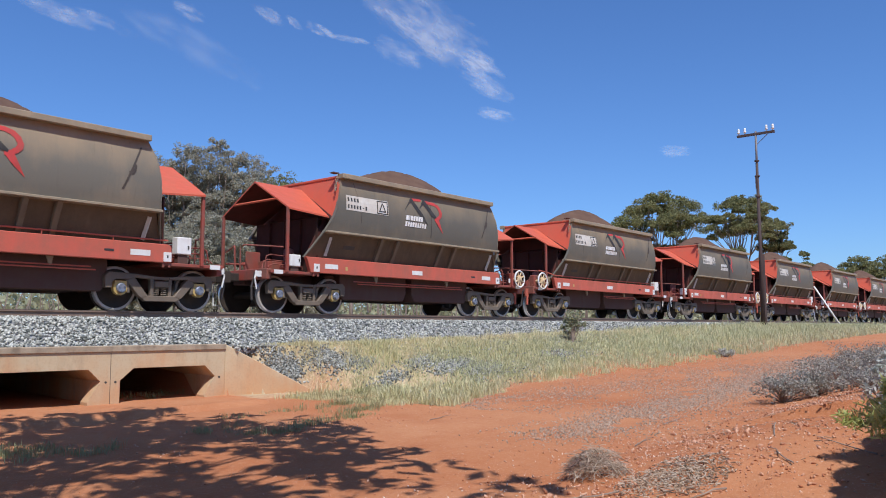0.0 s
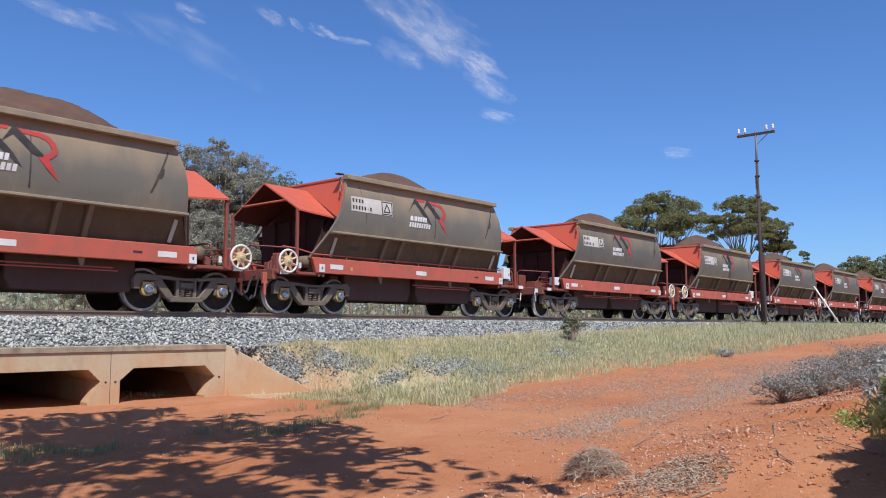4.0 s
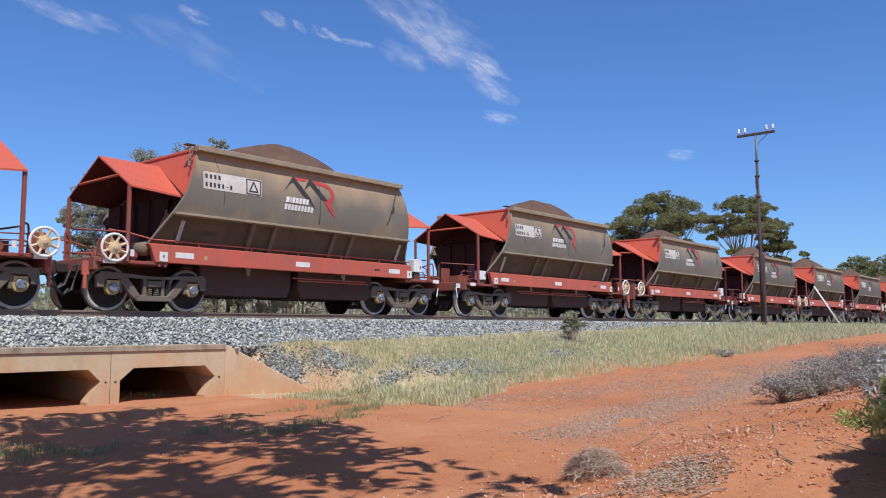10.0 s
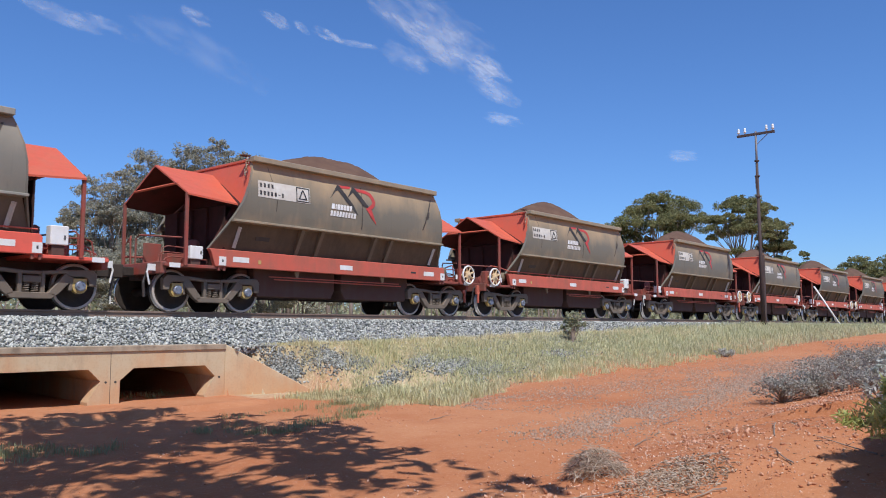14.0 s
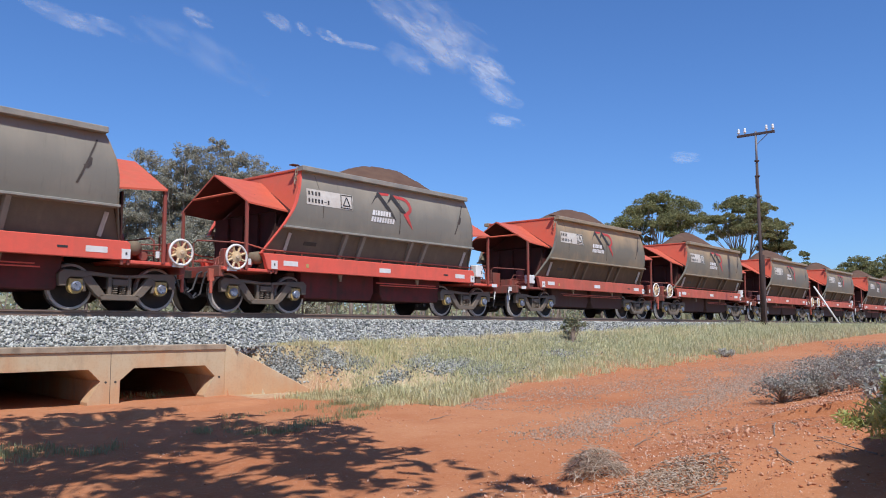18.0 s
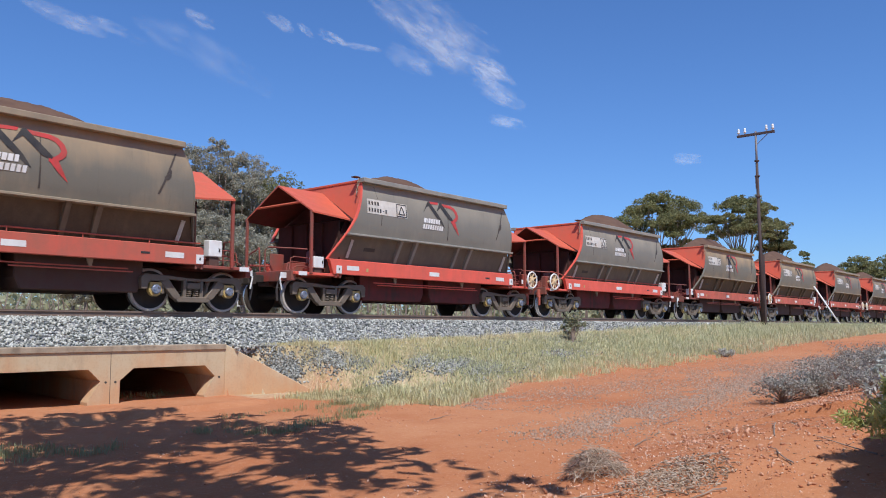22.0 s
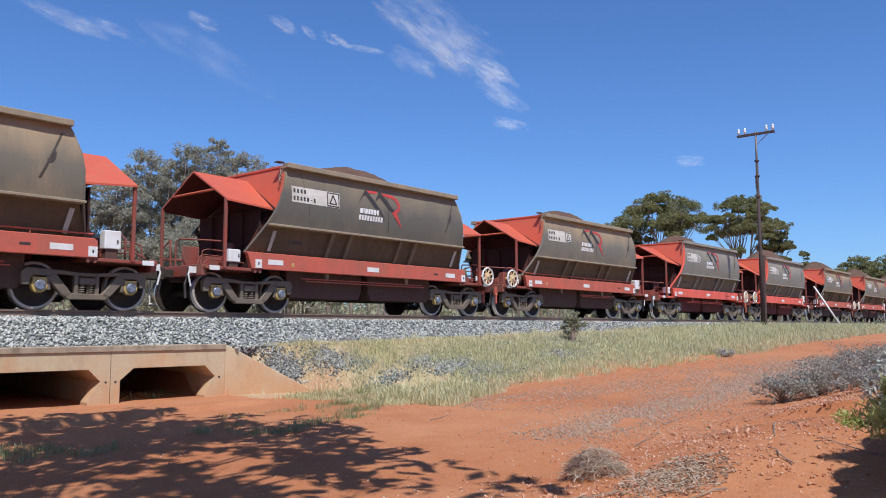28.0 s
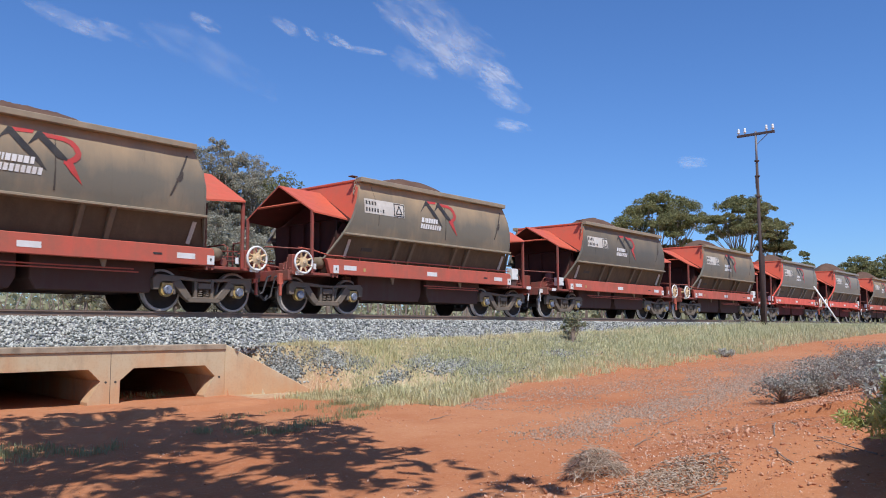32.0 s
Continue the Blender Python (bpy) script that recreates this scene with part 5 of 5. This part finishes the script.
        part("small_tag", box((-2.86, s * 1.347 - 0.004, 1.12), (-2.78, s * 1.347 + 0.004, 1.21)), M["cap"], root, "small yellow tag")
        for x in (-3.84, 3.80):
            part("destination_plate", box((x - 0.09, s * 1.352 - 0.008, 1.035), (x + 0.09, s * 1.352 + 0.008, 1.235)), M["white"], root)
            part("plate_mark", box((x - 0.018, s * 1.362 - 0.003, 1.11), (x + 0.018, s * 1.362 + 0.003, 1.17)), M["ink"], root)
            for j in (-0.07, 0.07):
                part("hanger", box((x + j - 0.025, s * 1.30 - 0.02, 0.92), (x + j + 0.025, s * 1.30 + 0.02, 1.02)), M["darkred"], root)
        lo, hi = (-0.23, 2.25) if brake_left else (-2.4, 2.1)
        for z, x0, x1 in ((0.855, lo, hi), (0.795, lo + 0.15, hi + 0.1)):
            bm = bmesh.new()
            tube(bm, [(x0, s * 1.16, z), (x1, s * 1.16, z)], 0.016, 6)
            part("brake_rod", bm, M["sill"], root)
        for x in (-1.55, 1.45):
            bm = bmesh.new()
            prism(bm, [(x - 0.07, 1.02), (x + 0.07, 1.02), (x + 0.03, 0.84), (x - 0.01, 0.84)], *sorted((s * 1.13, s * 1.17)))
            part("rod_bracket", bm, M["fold"], root)
    # ends: inclined top sheet, slope sheet, gabled canopy on posts, deck
    for e in (-1, 1):
        end = end_left if e < 0 else end_right

        def ex(v):
            return v if e < 0 else -v

        bm = bmesh.new()
        top_x, low_x = end(3.5), end(2.48) - e * 0.02
        q = [(top_x, -1.50, 3.53), (top_x, 1.50, 3.53), (low_x, 1.60, 2.42), (low_x, -1.60, 2.42)]
        f = [bm.verts.new(p) for p in q]
        g = [bm.verts.new((p[0] - e * 0.03, p[1], p[2])) for p in q]
        bm.faces.new(f)
        bm.faces.new(g[::-1])
        for a in range(4):
            bm.faces.new((f[a], g[a], g[(a + 1) % 4], f[(a + 1) % 4]))
        bmesh.ops.recalc_face_normals(bm, faces=bm.faces)
        # below the roof lines of the canopy the sheet has its shade painted in
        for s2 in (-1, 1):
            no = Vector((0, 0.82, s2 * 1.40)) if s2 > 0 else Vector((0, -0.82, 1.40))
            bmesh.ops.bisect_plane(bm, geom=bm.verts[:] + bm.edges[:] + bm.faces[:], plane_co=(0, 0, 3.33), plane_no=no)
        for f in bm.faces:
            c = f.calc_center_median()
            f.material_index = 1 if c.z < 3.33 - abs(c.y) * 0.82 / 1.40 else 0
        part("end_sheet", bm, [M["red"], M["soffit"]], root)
        for s in (-1, 1):
            bm = bmesh.new()
            rows = []
            ring = ([1.40, 1.7] if s < 0 or e > 0 else []) + [2.06, 2.27, 2.48, 2.68, 3.0, 3.3, 3.5]
            for z0 in ring:
                w0 = side_y(z0) if z0 >= 2.06 else 1.22 + (z0 - 1.40) * 0.55
                rows.append([bm.verts.new((end(z0) + a, s * (w0 + b), z0)) for a, b in ((e * 0.02, 0.006), (e * 0.02, -0.08), (-e * 0.015, -0.08), (-e * 0.015, 0.006))])
            for a, b in zip(rows, rows[1:]):
                for q in range(4):
                    bm.faces.new((a[q], a[(q + 1) % 4], b[(q + 1) % 4], b[q]))
            bm.faces.new(rows[0])
            bm.faces.new(rows[-1])
            bmesh.ops.recalc_face_normals(bm, faces=bm.faces)
            part("end_flange" if e < 0 else "end_strip", bm, M["hopper"], root)
        part("end_lip", box((top_x - 0.035, -1.46, 3.50), (top_x + 0.035, 1.46, 3.56), 0.01), M["red"], root)
        # slope sheet: underframe colour stands in for the dark shade inside
        bm = bmesh.new()
        prism(bm, [(low_x, 2.52), (low_x - e * 0.04, 2.52), (e * 1.55, 1.05), (e * 1.65, 1.05)], -1.17, 1.17)
        part("slope_sheet", bm, M["under"], root)
        # the web plates that close the hopper's flanks under the canopy, in painted shade
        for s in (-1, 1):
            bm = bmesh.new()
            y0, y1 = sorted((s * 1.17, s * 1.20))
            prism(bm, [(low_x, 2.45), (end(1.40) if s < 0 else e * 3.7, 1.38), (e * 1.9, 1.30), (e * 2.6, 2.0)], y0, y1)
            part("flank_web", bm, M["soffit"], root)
        # upright bulkhead across the end, behind the posts, canopy shade put into its colour
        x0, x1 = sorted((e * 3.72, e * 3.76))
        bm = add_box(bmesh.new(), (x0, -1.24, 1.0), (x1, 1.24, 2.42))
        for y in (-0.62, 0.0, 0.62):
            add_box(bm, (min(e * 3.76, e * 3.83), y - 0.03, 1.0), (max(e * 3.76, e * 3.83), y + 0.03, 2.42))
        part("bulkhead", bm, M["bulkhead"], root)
        bm = bmesh.new()
        front = (-4.66 if brake_left else -4.78) if e < 0 else 4.66
        for s in (-1, 1):
            rz, ez, bz, ey = 3.36, 2.56, 2.47, 1.40
            base = [(front, 0.0, rz), (front, s * ey, ez), (end(bz), s * ey, bz), (end(3.3), 0.0, rz - 0.02)]
            u = [bm.verts.new(p) for p in base]
            d = [bm.verts.new((p[0], p[1], p[2] - 0.04)) for p in base]
            bm.faces.new(u)
            bm.faces.new(d[::-1])
            for a in range(4):
                bm.faces.new((u[a], d[a], d[(a + 1) % 4], u[(a + 1) % 4]))
        bmesh.ops.recalc_face_normals(bm, faces=bm.faces)
        # downward faces take the colour with shade painted in
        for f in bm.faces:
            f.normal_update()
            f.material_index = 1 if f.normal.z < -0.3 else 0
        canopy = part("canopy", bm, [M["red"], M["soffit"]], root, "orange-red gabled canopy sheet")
        bm = bmesh.new()
        tube(bm, [(front - e * 0.02, -0.92, 2.83), (front - e * 0.02, 0.92, 2.83)], 0.03, 4)
        part("tie_bar", bm, M["red"], canopy)
        for s in (-1, 1):
            part("post", box((front - e * 0.02 - 0.035, s * 1.33 - 0.035, 0.98), (front - e * 0.02 + 0.035, s * 1.33 + 0.035, 2.575), 0.008), M["darkred"], root)
        # deck and headstock
        x0, x1 = sorted((e * 3.7, e * 5.22))
        part("deck", box((x0, -1.30, 0.95), (x1, 1.30, 1.02), 0.01), M["darkred"], root)
        x0, x1 = sorted((e * 5.12, e * 5.26))
        part("headstock", box((x0, -1.2, 0.80), (x1, 1.2, 1.06), 0.015), M["darkred"], root)
        part("headstock_plate", box((e * 5.0 - 0.13, -1.315, 0.93), (e * 5.0 + 0.13, -1.305, 1.03)), M["white"], root)
        # hand rail across the deck
        for s in (-1, 1):
            bm = bmesh.new()
            tube(bm, [(front, s * 1.20, 1.60), (e * 5.05, s * 0.55, 1.66), (e * 5.2, s * 0.20, 1.69), (e * 5.25, s * 0.12, 1.62), (e * 5.24, s * 0.10, 1.02)], 0.022, 6)
            part("hand_rail", bm, M["darkred"], root)
        # coupler
        bm = add_box(bmesh.new(), (min(e * 5.2, e * 5.62), -0.09, 0.78), (max(e * 5.2, e * 5.62), 0.09, 0.98))
        add_box(bm, (min(e * 5.55, e * 5.80), -0.19, 0.72), (max(e * 5.55, e * 5.80), 0.12, 1.02))
        part("coupler", bevelled(bm, 0.02), M["wheel"], root)
        # brake gear clutter on the deck
        bm = add_box(bmesh.new(), (e * 4.45 - 0.28, -0.55, 1.02), (e * 4.45 + 0.28, -0.15, 1.30))
        lathe(bm, [(0.10, -1.05), (0.10, -0.62)], 14, at=(e * 4.35, 0, 1.14))
        tube(bm, [(e * 4.3, -0.2, 1.15), (e * 4.3, 0.8, 1.3), (e * 4.9, 1.0, 1.3)], 0.03, 6)
        part("brake_cylinder", bevelled(bm, 0.012), M["darkred"], root)
        for z, y, x_in in ((1.16, -0.98, 4.0), (1.28, -0.75, 4.1), (1.40, -0.86, 4.2)):
            bm = bmesh.new()
            tube(bm, [(e * x_in, y, 1.09), (e * x_in, y, z), (e * 4.9, y, z + 0.03), (e * 5.05, y - 0.03, z - 0.02), (e * 5.1, y - 0.05, 1.09)], 0.016, 6)
            part("brake_pipe", bm, M["darkred"], root)
        bm = bmesh.new()
        lathe(bm, [(0.06, 0.0), (0.13, 0.04), (0.13, 0.52), (0.06, 0.56)], 14, "z", (e * 4.05, -0.5, 1.1))
        part("air_reservoir", bm, M["darkred"], root, smooth=True)
        braked = (e < 0) == brake_left
        if braked:
            cx = -4.92 if e < 0 else 5.04
            bm = bmesh.new()
            n, r0, r1 = 28, 0.272, 0.028
            rows = []
            for a in range(n):
                t = 2 * math.pi * a / n
                rows.append([bm.verts.new(((r0 + r1 * c) * math.cos(t), r1 * q, (r0 + r1 * c) * math.sin(t))) for c, q in ring_points(1, 6)])
            for a in range(n):
                for b in range(6):
                    bm.faces.new((rows[a][b], rows[(a + 1) % n][b], rows[(a + 1) % n][(b + 1) % 6], rows[a][(b + 1) % 6]))
            bmesh.ops.recalc_face_normals(bm, faces=bm.faces)
            hw = part("brake_wheel", bm, M["white"], root, "white spoked brake wheel with a yellow hub", True)
            hw.location = (cx, -1.36, 1.25)
            for a in range(8):
                bm = bmesh.new()
                t = 2 * math.pi * (a + 0.5) / 8
                tube(bm, [(0.13 * math.cos(t), 0.015, 0.13 * math.sin(t)), (0.27 * math.cos(t), 0, 0.27 * math.sin(t))], 0.030, 4, 0.030)
                part("spoke", bm, M["spoke"], hw)
            bm = bmesh.new()
            lathe(bm, [(0.035, -0.05), (0.05, -0.03), (0.135, 0.0), (0.14, 0.03), (0.06, 0.05), (0.05, 0.4)], 18)
            part("hub", bm, M["spoke"], hw)
            for y, drop in ((-0.5, 0.42), (-0.8, 0.30)):
                bm = bmesh.new()
                tube(bm, [(e * 5.22, y, 0.95), (e * 5.38, y - 0.03, 0.88), (e * 5.52, y - 0.05, drop + 0.1), (e * 5.66, y - 0.03, drop), (e * 5.78, y, drop + 0.12)], 0.026, 6)
                part("air_hose", bm, M["hose"], root)
            bm = add_box(bmesh.new(), (e * 5.3 - 0.07, -0.98, 0.70), (e * 5.3 + 0.07, -0.90, 0.98))
            add_box(bm, (e * 5.32 - 0.03, -1.0, 0.42), (e * 5.32 + 0.03, -0.94, 0.72))
            part("coupling_bracket", bevelled(bm, 0.008), M["sill"], root)
            part("end_mark", box((e * 4.52 - 0.04, -1.312, 1.10), (e * 4.52 + 0.04, -1.302, 1.24)), M["white"], root, "small white end mark")
            bm = bmesh.new()
            lathe(bm, [(0.05, -1.16), (0.15, -1.12), (0.15, -0.72), (0.05, -0.68)], 14, at=(e * 4.12, 0, 1.30))
            part("brake_reservoir", bm, M["gusset"], root, smooth=True)
            part("brake_stand", box((cx - 0.14, -1.1, 1.02), (cx + 0.14, -0.9, 1.46), 0.02), M["darkred"], root)
        else:
            bx = -4.47 if e < 0 else 4.22
            lift = 0.0 if e < 0 else 0.08
            bm = box((bx - 0.16, -1.30, 1.14 + lift), (bx + 0.16 + 0.3 * lift, -1.08, 1.43 + 2 * lift), 0.015)
            wb = part("valve_box", bm, M["white"], root, "white steel control box")
            part("latch", box((bx + 0.09, -1.312, 1.25 + lift), (bx + 0.12, -1.298, 1.33 + lift)), M["ink"], wb)
            part("box_leg", box((bx - 0.12, -1.26, 1.02), (bx + 0.12, -1.12, 1.14 + lift)), M["under"], root)
            part("guard_plate", box((e * 4.79 - 0.22, -0.02, 1.0), (e * 4.79 + 0.22, 0.01, 1.55), 0.01), M["darkred"], root)
            bm = bmesh.new()
            tube(bm, [(e * 5.2, -0.95, 1.0), (e * 5.42, -0.95, 0.95), (e * 5.5, -0.93, 0.6), (e * 5.46, -0.9, 0.3)], 0.03, 6)
            part("air_hose", bm, M["hose"], root)
            bm = bmesh.new()
            tube(bm, [(e * 5.40, -0.98, 1.0), (e * 5.46, -1.0, 0.82), (e * 5.40, -1.0, 0.56)], 0.02, 6)
            part("uncoupling_lever", bm, M["white"], root, "white uncoupling lever")
            part("lever_plate", box((e * 5.36 - 0.09, -1.01, 0.86), (e * 5.36 + 0.09, -0.99, 1.0)), M["white"], root)
            bm = bmesh.new()
            for j in (-0.11, 0.11):
                tube(bm, [(e * 5.0 + j, 1.2, 1.02), (e * 5.0 + j, 1.2, 0.2)], 0.02, 5)
            for z in (0.22, 0.55):
                tube(bm, [(e * 5.0 - 0.11, 1.2, z), (e * 5.0 + 0.11, 1.2, z)], 0.02, 5)
            part("step", bm, M["white"], root, "white hanging step irons")
    # chain and bracket on the near top corner
    bracket = part("lid_bracket", box((-3.46, -1.52, 3.59), (-3.26, -1.36, 3.62), 0.006), M["under"], root)
    for j in range(5):
        bm = bmesh.new()
        cx, cz, wide = -3.36 - 0.016 * j, 3.50 - 0.085 * j, 0.034 if j % 2 else 0.018
        ring = [(cx + wide * math.cos(a), -1.54 + (0.034 - wide) * math.cos(a), cz + 0.052 * math.sin(a)) for a in [k * math.pi / 4 for k in range(9)]]
        tube(bm, ring, 0.014, 5)
        part("chain_link", bm, M["fold"], bracket)
    bm = bmesh.new()
    add_box(bm, (-2.95, -0.015, -0.05), (-2.55, 0.0, 0.05))
    cover = part("inspection_cover", bm, M["runs"], root)
    cover.matrix_basis = pose(0, -1.335, 1.72, 21, 0, 0)
    # underframe
    part("centre_sill", box((-5.2, -0.22, 0.70), (5.2, 0.22, 1.0), 0.015), M["under"], root)
    for a, b in ((-2.7, -0.12), (0.12, 2.7)):
        bm = bmesh.new()
        prism(bm, [(a, 1.1), (b, 1.1), (b, 0.6), (b - 0.12, 0.38), (a + 0.12, 0.38), (a, 0.6)], -0.95, 0.95)
        part("discharge_chute", bevelled(bm, 0.02), M["under"], root)
    part("cross_tank", box((-3.05, -0.8, 0.66), (-2.74, 0.8, 1.05), 0.05), M["under"], root)
    # markings on the near side
    board = part("number_panel", decal(rect(-3.12, 2.66, -1.57, 3.05)), M["panel"], root, "pale number panel with dark lettering bars")

    def bar_of(x0, z0, x1, z1, lean=0.0):
        return decal(rect(x0, z0, x1, z1, lean), 0.010)

    def letter(x, z, w, h, kind):
        """One character as a plain bar."""
        return [bar_of(x, z + h * 0.42, x + w, z + h * 0.56)] if kind == 2 else [bar_of(x, z + 0.01, x + w * 0.92, z + h - 0.01)]

    for k in range(4):
        part("number_bar", merged(letter(-3.07 + 0.11 * k, 2.885, 0.066, 0.12, k % 2)), M["ink"], board)
    for k in range(7):
        part("number_bar", merged(letter(-3.07 + 0.105 * k, 2.70, 0.062, 0.12, 2 if k == 5 else 1)), M["ink"], board)
    a, b, c, d = -2.0, 2.675, -1.59, 3.035
    rows = [bar_of(a, b, c, b + 0.028), bar_of(a, d - 0.028, c, d), bar_of(a, b, a + 0.03, d), bar_of(c - 0.03, b, c, d)]
    m = (a + c) / 2
    rows += [decal([(m - 0.14, b + 0.06), (m - 0.10, b + 0.06), (m + 0.02, d - 0.06), (m - 0.02, d - 0.06)], 0.010),
             decal([(m + 0.14, b + 0.06), (m + 0.10, b + 0.06), (m - 0.02, d - 0.06), (m + 0.02, d - 0.06)], 0.011), decal(rect(m - 0.12, b + 0.06, m + 0.12, b + 0.09), 0.012)]
    part("triangle_mark", merged(rows), M["ink"], board)
    # mountain mark: two dark peaks and a red loop, with two slanting lines of lettering
    part("peak_mark", merged([decal(q, 0.008 + 0.001 * i) for i, q in enumerate([
        [(-0.91, 2.89), (-0.63, 3.27), (-0.58, 3.17), (-0.64, 3.12), (-0.70, 3.10)], [(-0.63, 3.27), (-0.57, 3.27), (-0.10, 2.79), (0.06, 2.55), (-0.06, 2.62), (-0.37, 2.88), (-0.62, 3.13)],
        [(-0.30, 2.98), (-0.11, 3.28), (-0.05, 3.17), (-0.14, 3.11)], [(-0.11, 3.28), (-0.04, 3.28), (0.44, 2.82), (0.42, 2.78), (0.24, 2.82), (-0.10, 3.14)]])]), M["ink"], root)
    part("loop_mark", merged([decal(q, 0.007 + 0.0004 * i) for i, q in enumerate([
        [(-0.56, 3.27), (-0.17, 3.29), (-0.20, 3.22), (-0.50, 3.20)], [(-0.02, 3.27), (0.38, 3.25), (0.36, 3.16), (0.06, 3.18)], [(0.38, 3.25), (0.54, 3.20), (0.65, 3.10), (0.70, 2.97), (0.59, 2.96), (0.54, 3.06), (0.47, 3.12), (0.36, 3.16)],
        [(0.70, 2.97), (0.68, 2.87), (0.60, 2.79), (0.48, 2.74), (0.36, 2.72), (0.36, 2.80), (0.47, 2.83), (0.55, 2.89), (0.59, 2.96)], [(0.36, 2.75), (0.54, 2.76), (0.62, 2.60), (0.74, 2.36), (0.52, 2.56)]])]), M["logored"], root)
    for k, w in enumerate((0.10, 0.035, 0.09, 0.085, 0.085, 0.09, 0.07)):
        x = -0.87 + (0.0, 0.125, 0.185, 0.295, 0.40, 0.505, 0.62)[k]
        part("lettering_bar", bar_of(x, 2.63, x + w, 2.765, 0.022), M["white"], root)
    for k in range(9):
        x = -0.91 + 0.1 * k
        part("lettering_bar", bar_of(x, 2.45, x + 0.075, 2.585, 0.022), M["white"], root)
    # dark run marks on the paint
    part("run_mark", merged([decal([(2.99, 3.32), (3.03, 3.32), (2.63, 2.40), (2.58, 2.40)], 0.007), decal([(2.84, 2.95), (2.90, 2.93), (2.88, 2.80), (2.82, 2.72), (2.74, 2.72), (2.72, 2.78), (2.80, 2.80), (2.84, 2.86)], 0.008)]), M["runs"], root)
    part("run_mark", decal([(-2.80, 3.40), (-2.785, 3.40), (-2.56, 2.62), (-2.57, 2.36), (-2.59, 2.36), (-2.58, 2.65)], 0.005), M["runs"], root)
    part("run_mark", decal([(0.20, 3.30), (0.215, 3.30), (0.235, 2.2), (0.20, 2.2)], 0.0055), M["runs"], root)
    sets = bogie(root, -BOGIE_X) + bogie(root, BOGIE_X)
    return root


WAGON_TEXT = "dusty brown ore hopper wagon with red canopies"
FIRST, LAST, START_X = -9, 9, -8.28
SLACK = {-8: 0.26, -7: 0.075, -6: 0.13, -5: -0.095, -4: 0.095, -3: -0.078, -2: 0.05, -1: -0.16, 0: 0.075, 1: -0.14}


def build_train():
    models = {True: build_wagon(True), False: build_wagon(False)}
    # crest height, its middle along the wagon and half its flat length
    loads = {-8: (4.12, 0.3, 0.4), 1: (4.30, 0.1, 0.15), 0: (4.40, 0.85, 0.45), -1: (4.43, 0.3, 0.15), -2: (4.34, 0.55, 0.45), -3: (4.41, 1.2, 0.35), -4: (4.19, -0.3, 0.3), -5: (4.19, 0.4, 0.4), -6: (4.20, 0.4, 0.35), -7: (4.19, 0.4, 0.4)}
    train = []
    used = set()
    for k in range(FIRST, LAST + 1):
        brake_left = k % 2 != 0
        if brake_left in used:
            w = copy_thing(models[brake_left], pose(0, 0, 0))
        else:
            w = models[brake_left]
            used.add(brake_left)
        w["label"] = WAGON_TEXT + (" and a brake wheel" if brake_left else "")
        train.append((k, w))
    # the two wagons that came fresh from the paint shop
    fresh = {"hopper_side": "hopper_grey", "lower_panel": "lower_grey", "top_lip": "fold_grey", "waist_ledge": "fold_grey", "gusset": "fold_grey", "side_sill": "sill_bright", "deck": "sill_bright", "discharge_chute": "chute_red", "brake_rod": "sill_bright", "end_flange": "sill_bright"}
    grimy = {"hopper_side": "hopper_dark", "end_flange": "hopper_dark"}
    for k, w in train:
        if k in (-3, -4):
            coat = fresh
            w["label"] = "ore hopper wagon with cleaner grey sides and bright red sill"
        elif k == -6 or k > 1:
            coat = grimy
            w["label"] = "grimy dark grey ore wagon with red canopies" + (" and brake wheel" if k % 2 else "")
        else:
            continue
        for ob in w.children:
            kind = ob.name.split(".")[0]
            if kind in coat:
                ob.material_slots[0].link = "OBJECT"
                ob.material_slots[0].material = M[coat[kind]]
    for k, w in train:
        heap = new("ore_load", ore_heap(40 + k, *loads.get(k, (4.32 + 0.03 * (k % 4), 0.2 + 0.2 * (k % 3), 0.3))))
        heap.parent = w
        heap["label"] = "heap of dark crushed iron ore"
    return train


TRAIN = build_train()


def travel(t):
    """How far the train has gone along the track after t seconds."""
    q = (t - 16) / 16
    return 52.1419 + q * (52.4693 + q * (2.8568 + q * (-0.0536 + q * (-1.7053 + q * (-0.136 + 1.1653 * q)))))


def motions():
    times = [0.5 * i for i in range(65)]
    turns = [0.2 * i for i in range(161)]
    for cloud, drift in CLOUDS:
        m = cloud.matrix_basis.copy()
        walk(cloud, [(0, m), (32.0, Matrix.Translation(drift) @ m)])
    for k, w in TRAIN:
        x0 = START_X + PITCH_X * k + SLACK.get(k, -0.1 if k % 2 else 0.08)
        walk(w, [(t, pose(x0 + travel(t), TRACK_Y, RAIL_Z)) for t in times])
        for ob in w.children:
            if ob.name.startswith("wheelset"):
                x = ob.location.x
                phase = (k * 57 + x * 40) % 360
                walk(ob, [(t, pose(x, 0, WHEEL_R, 0, phase + math.degrees(travel(t) / WHEEL_R), 0)) for t in turns])


motions()
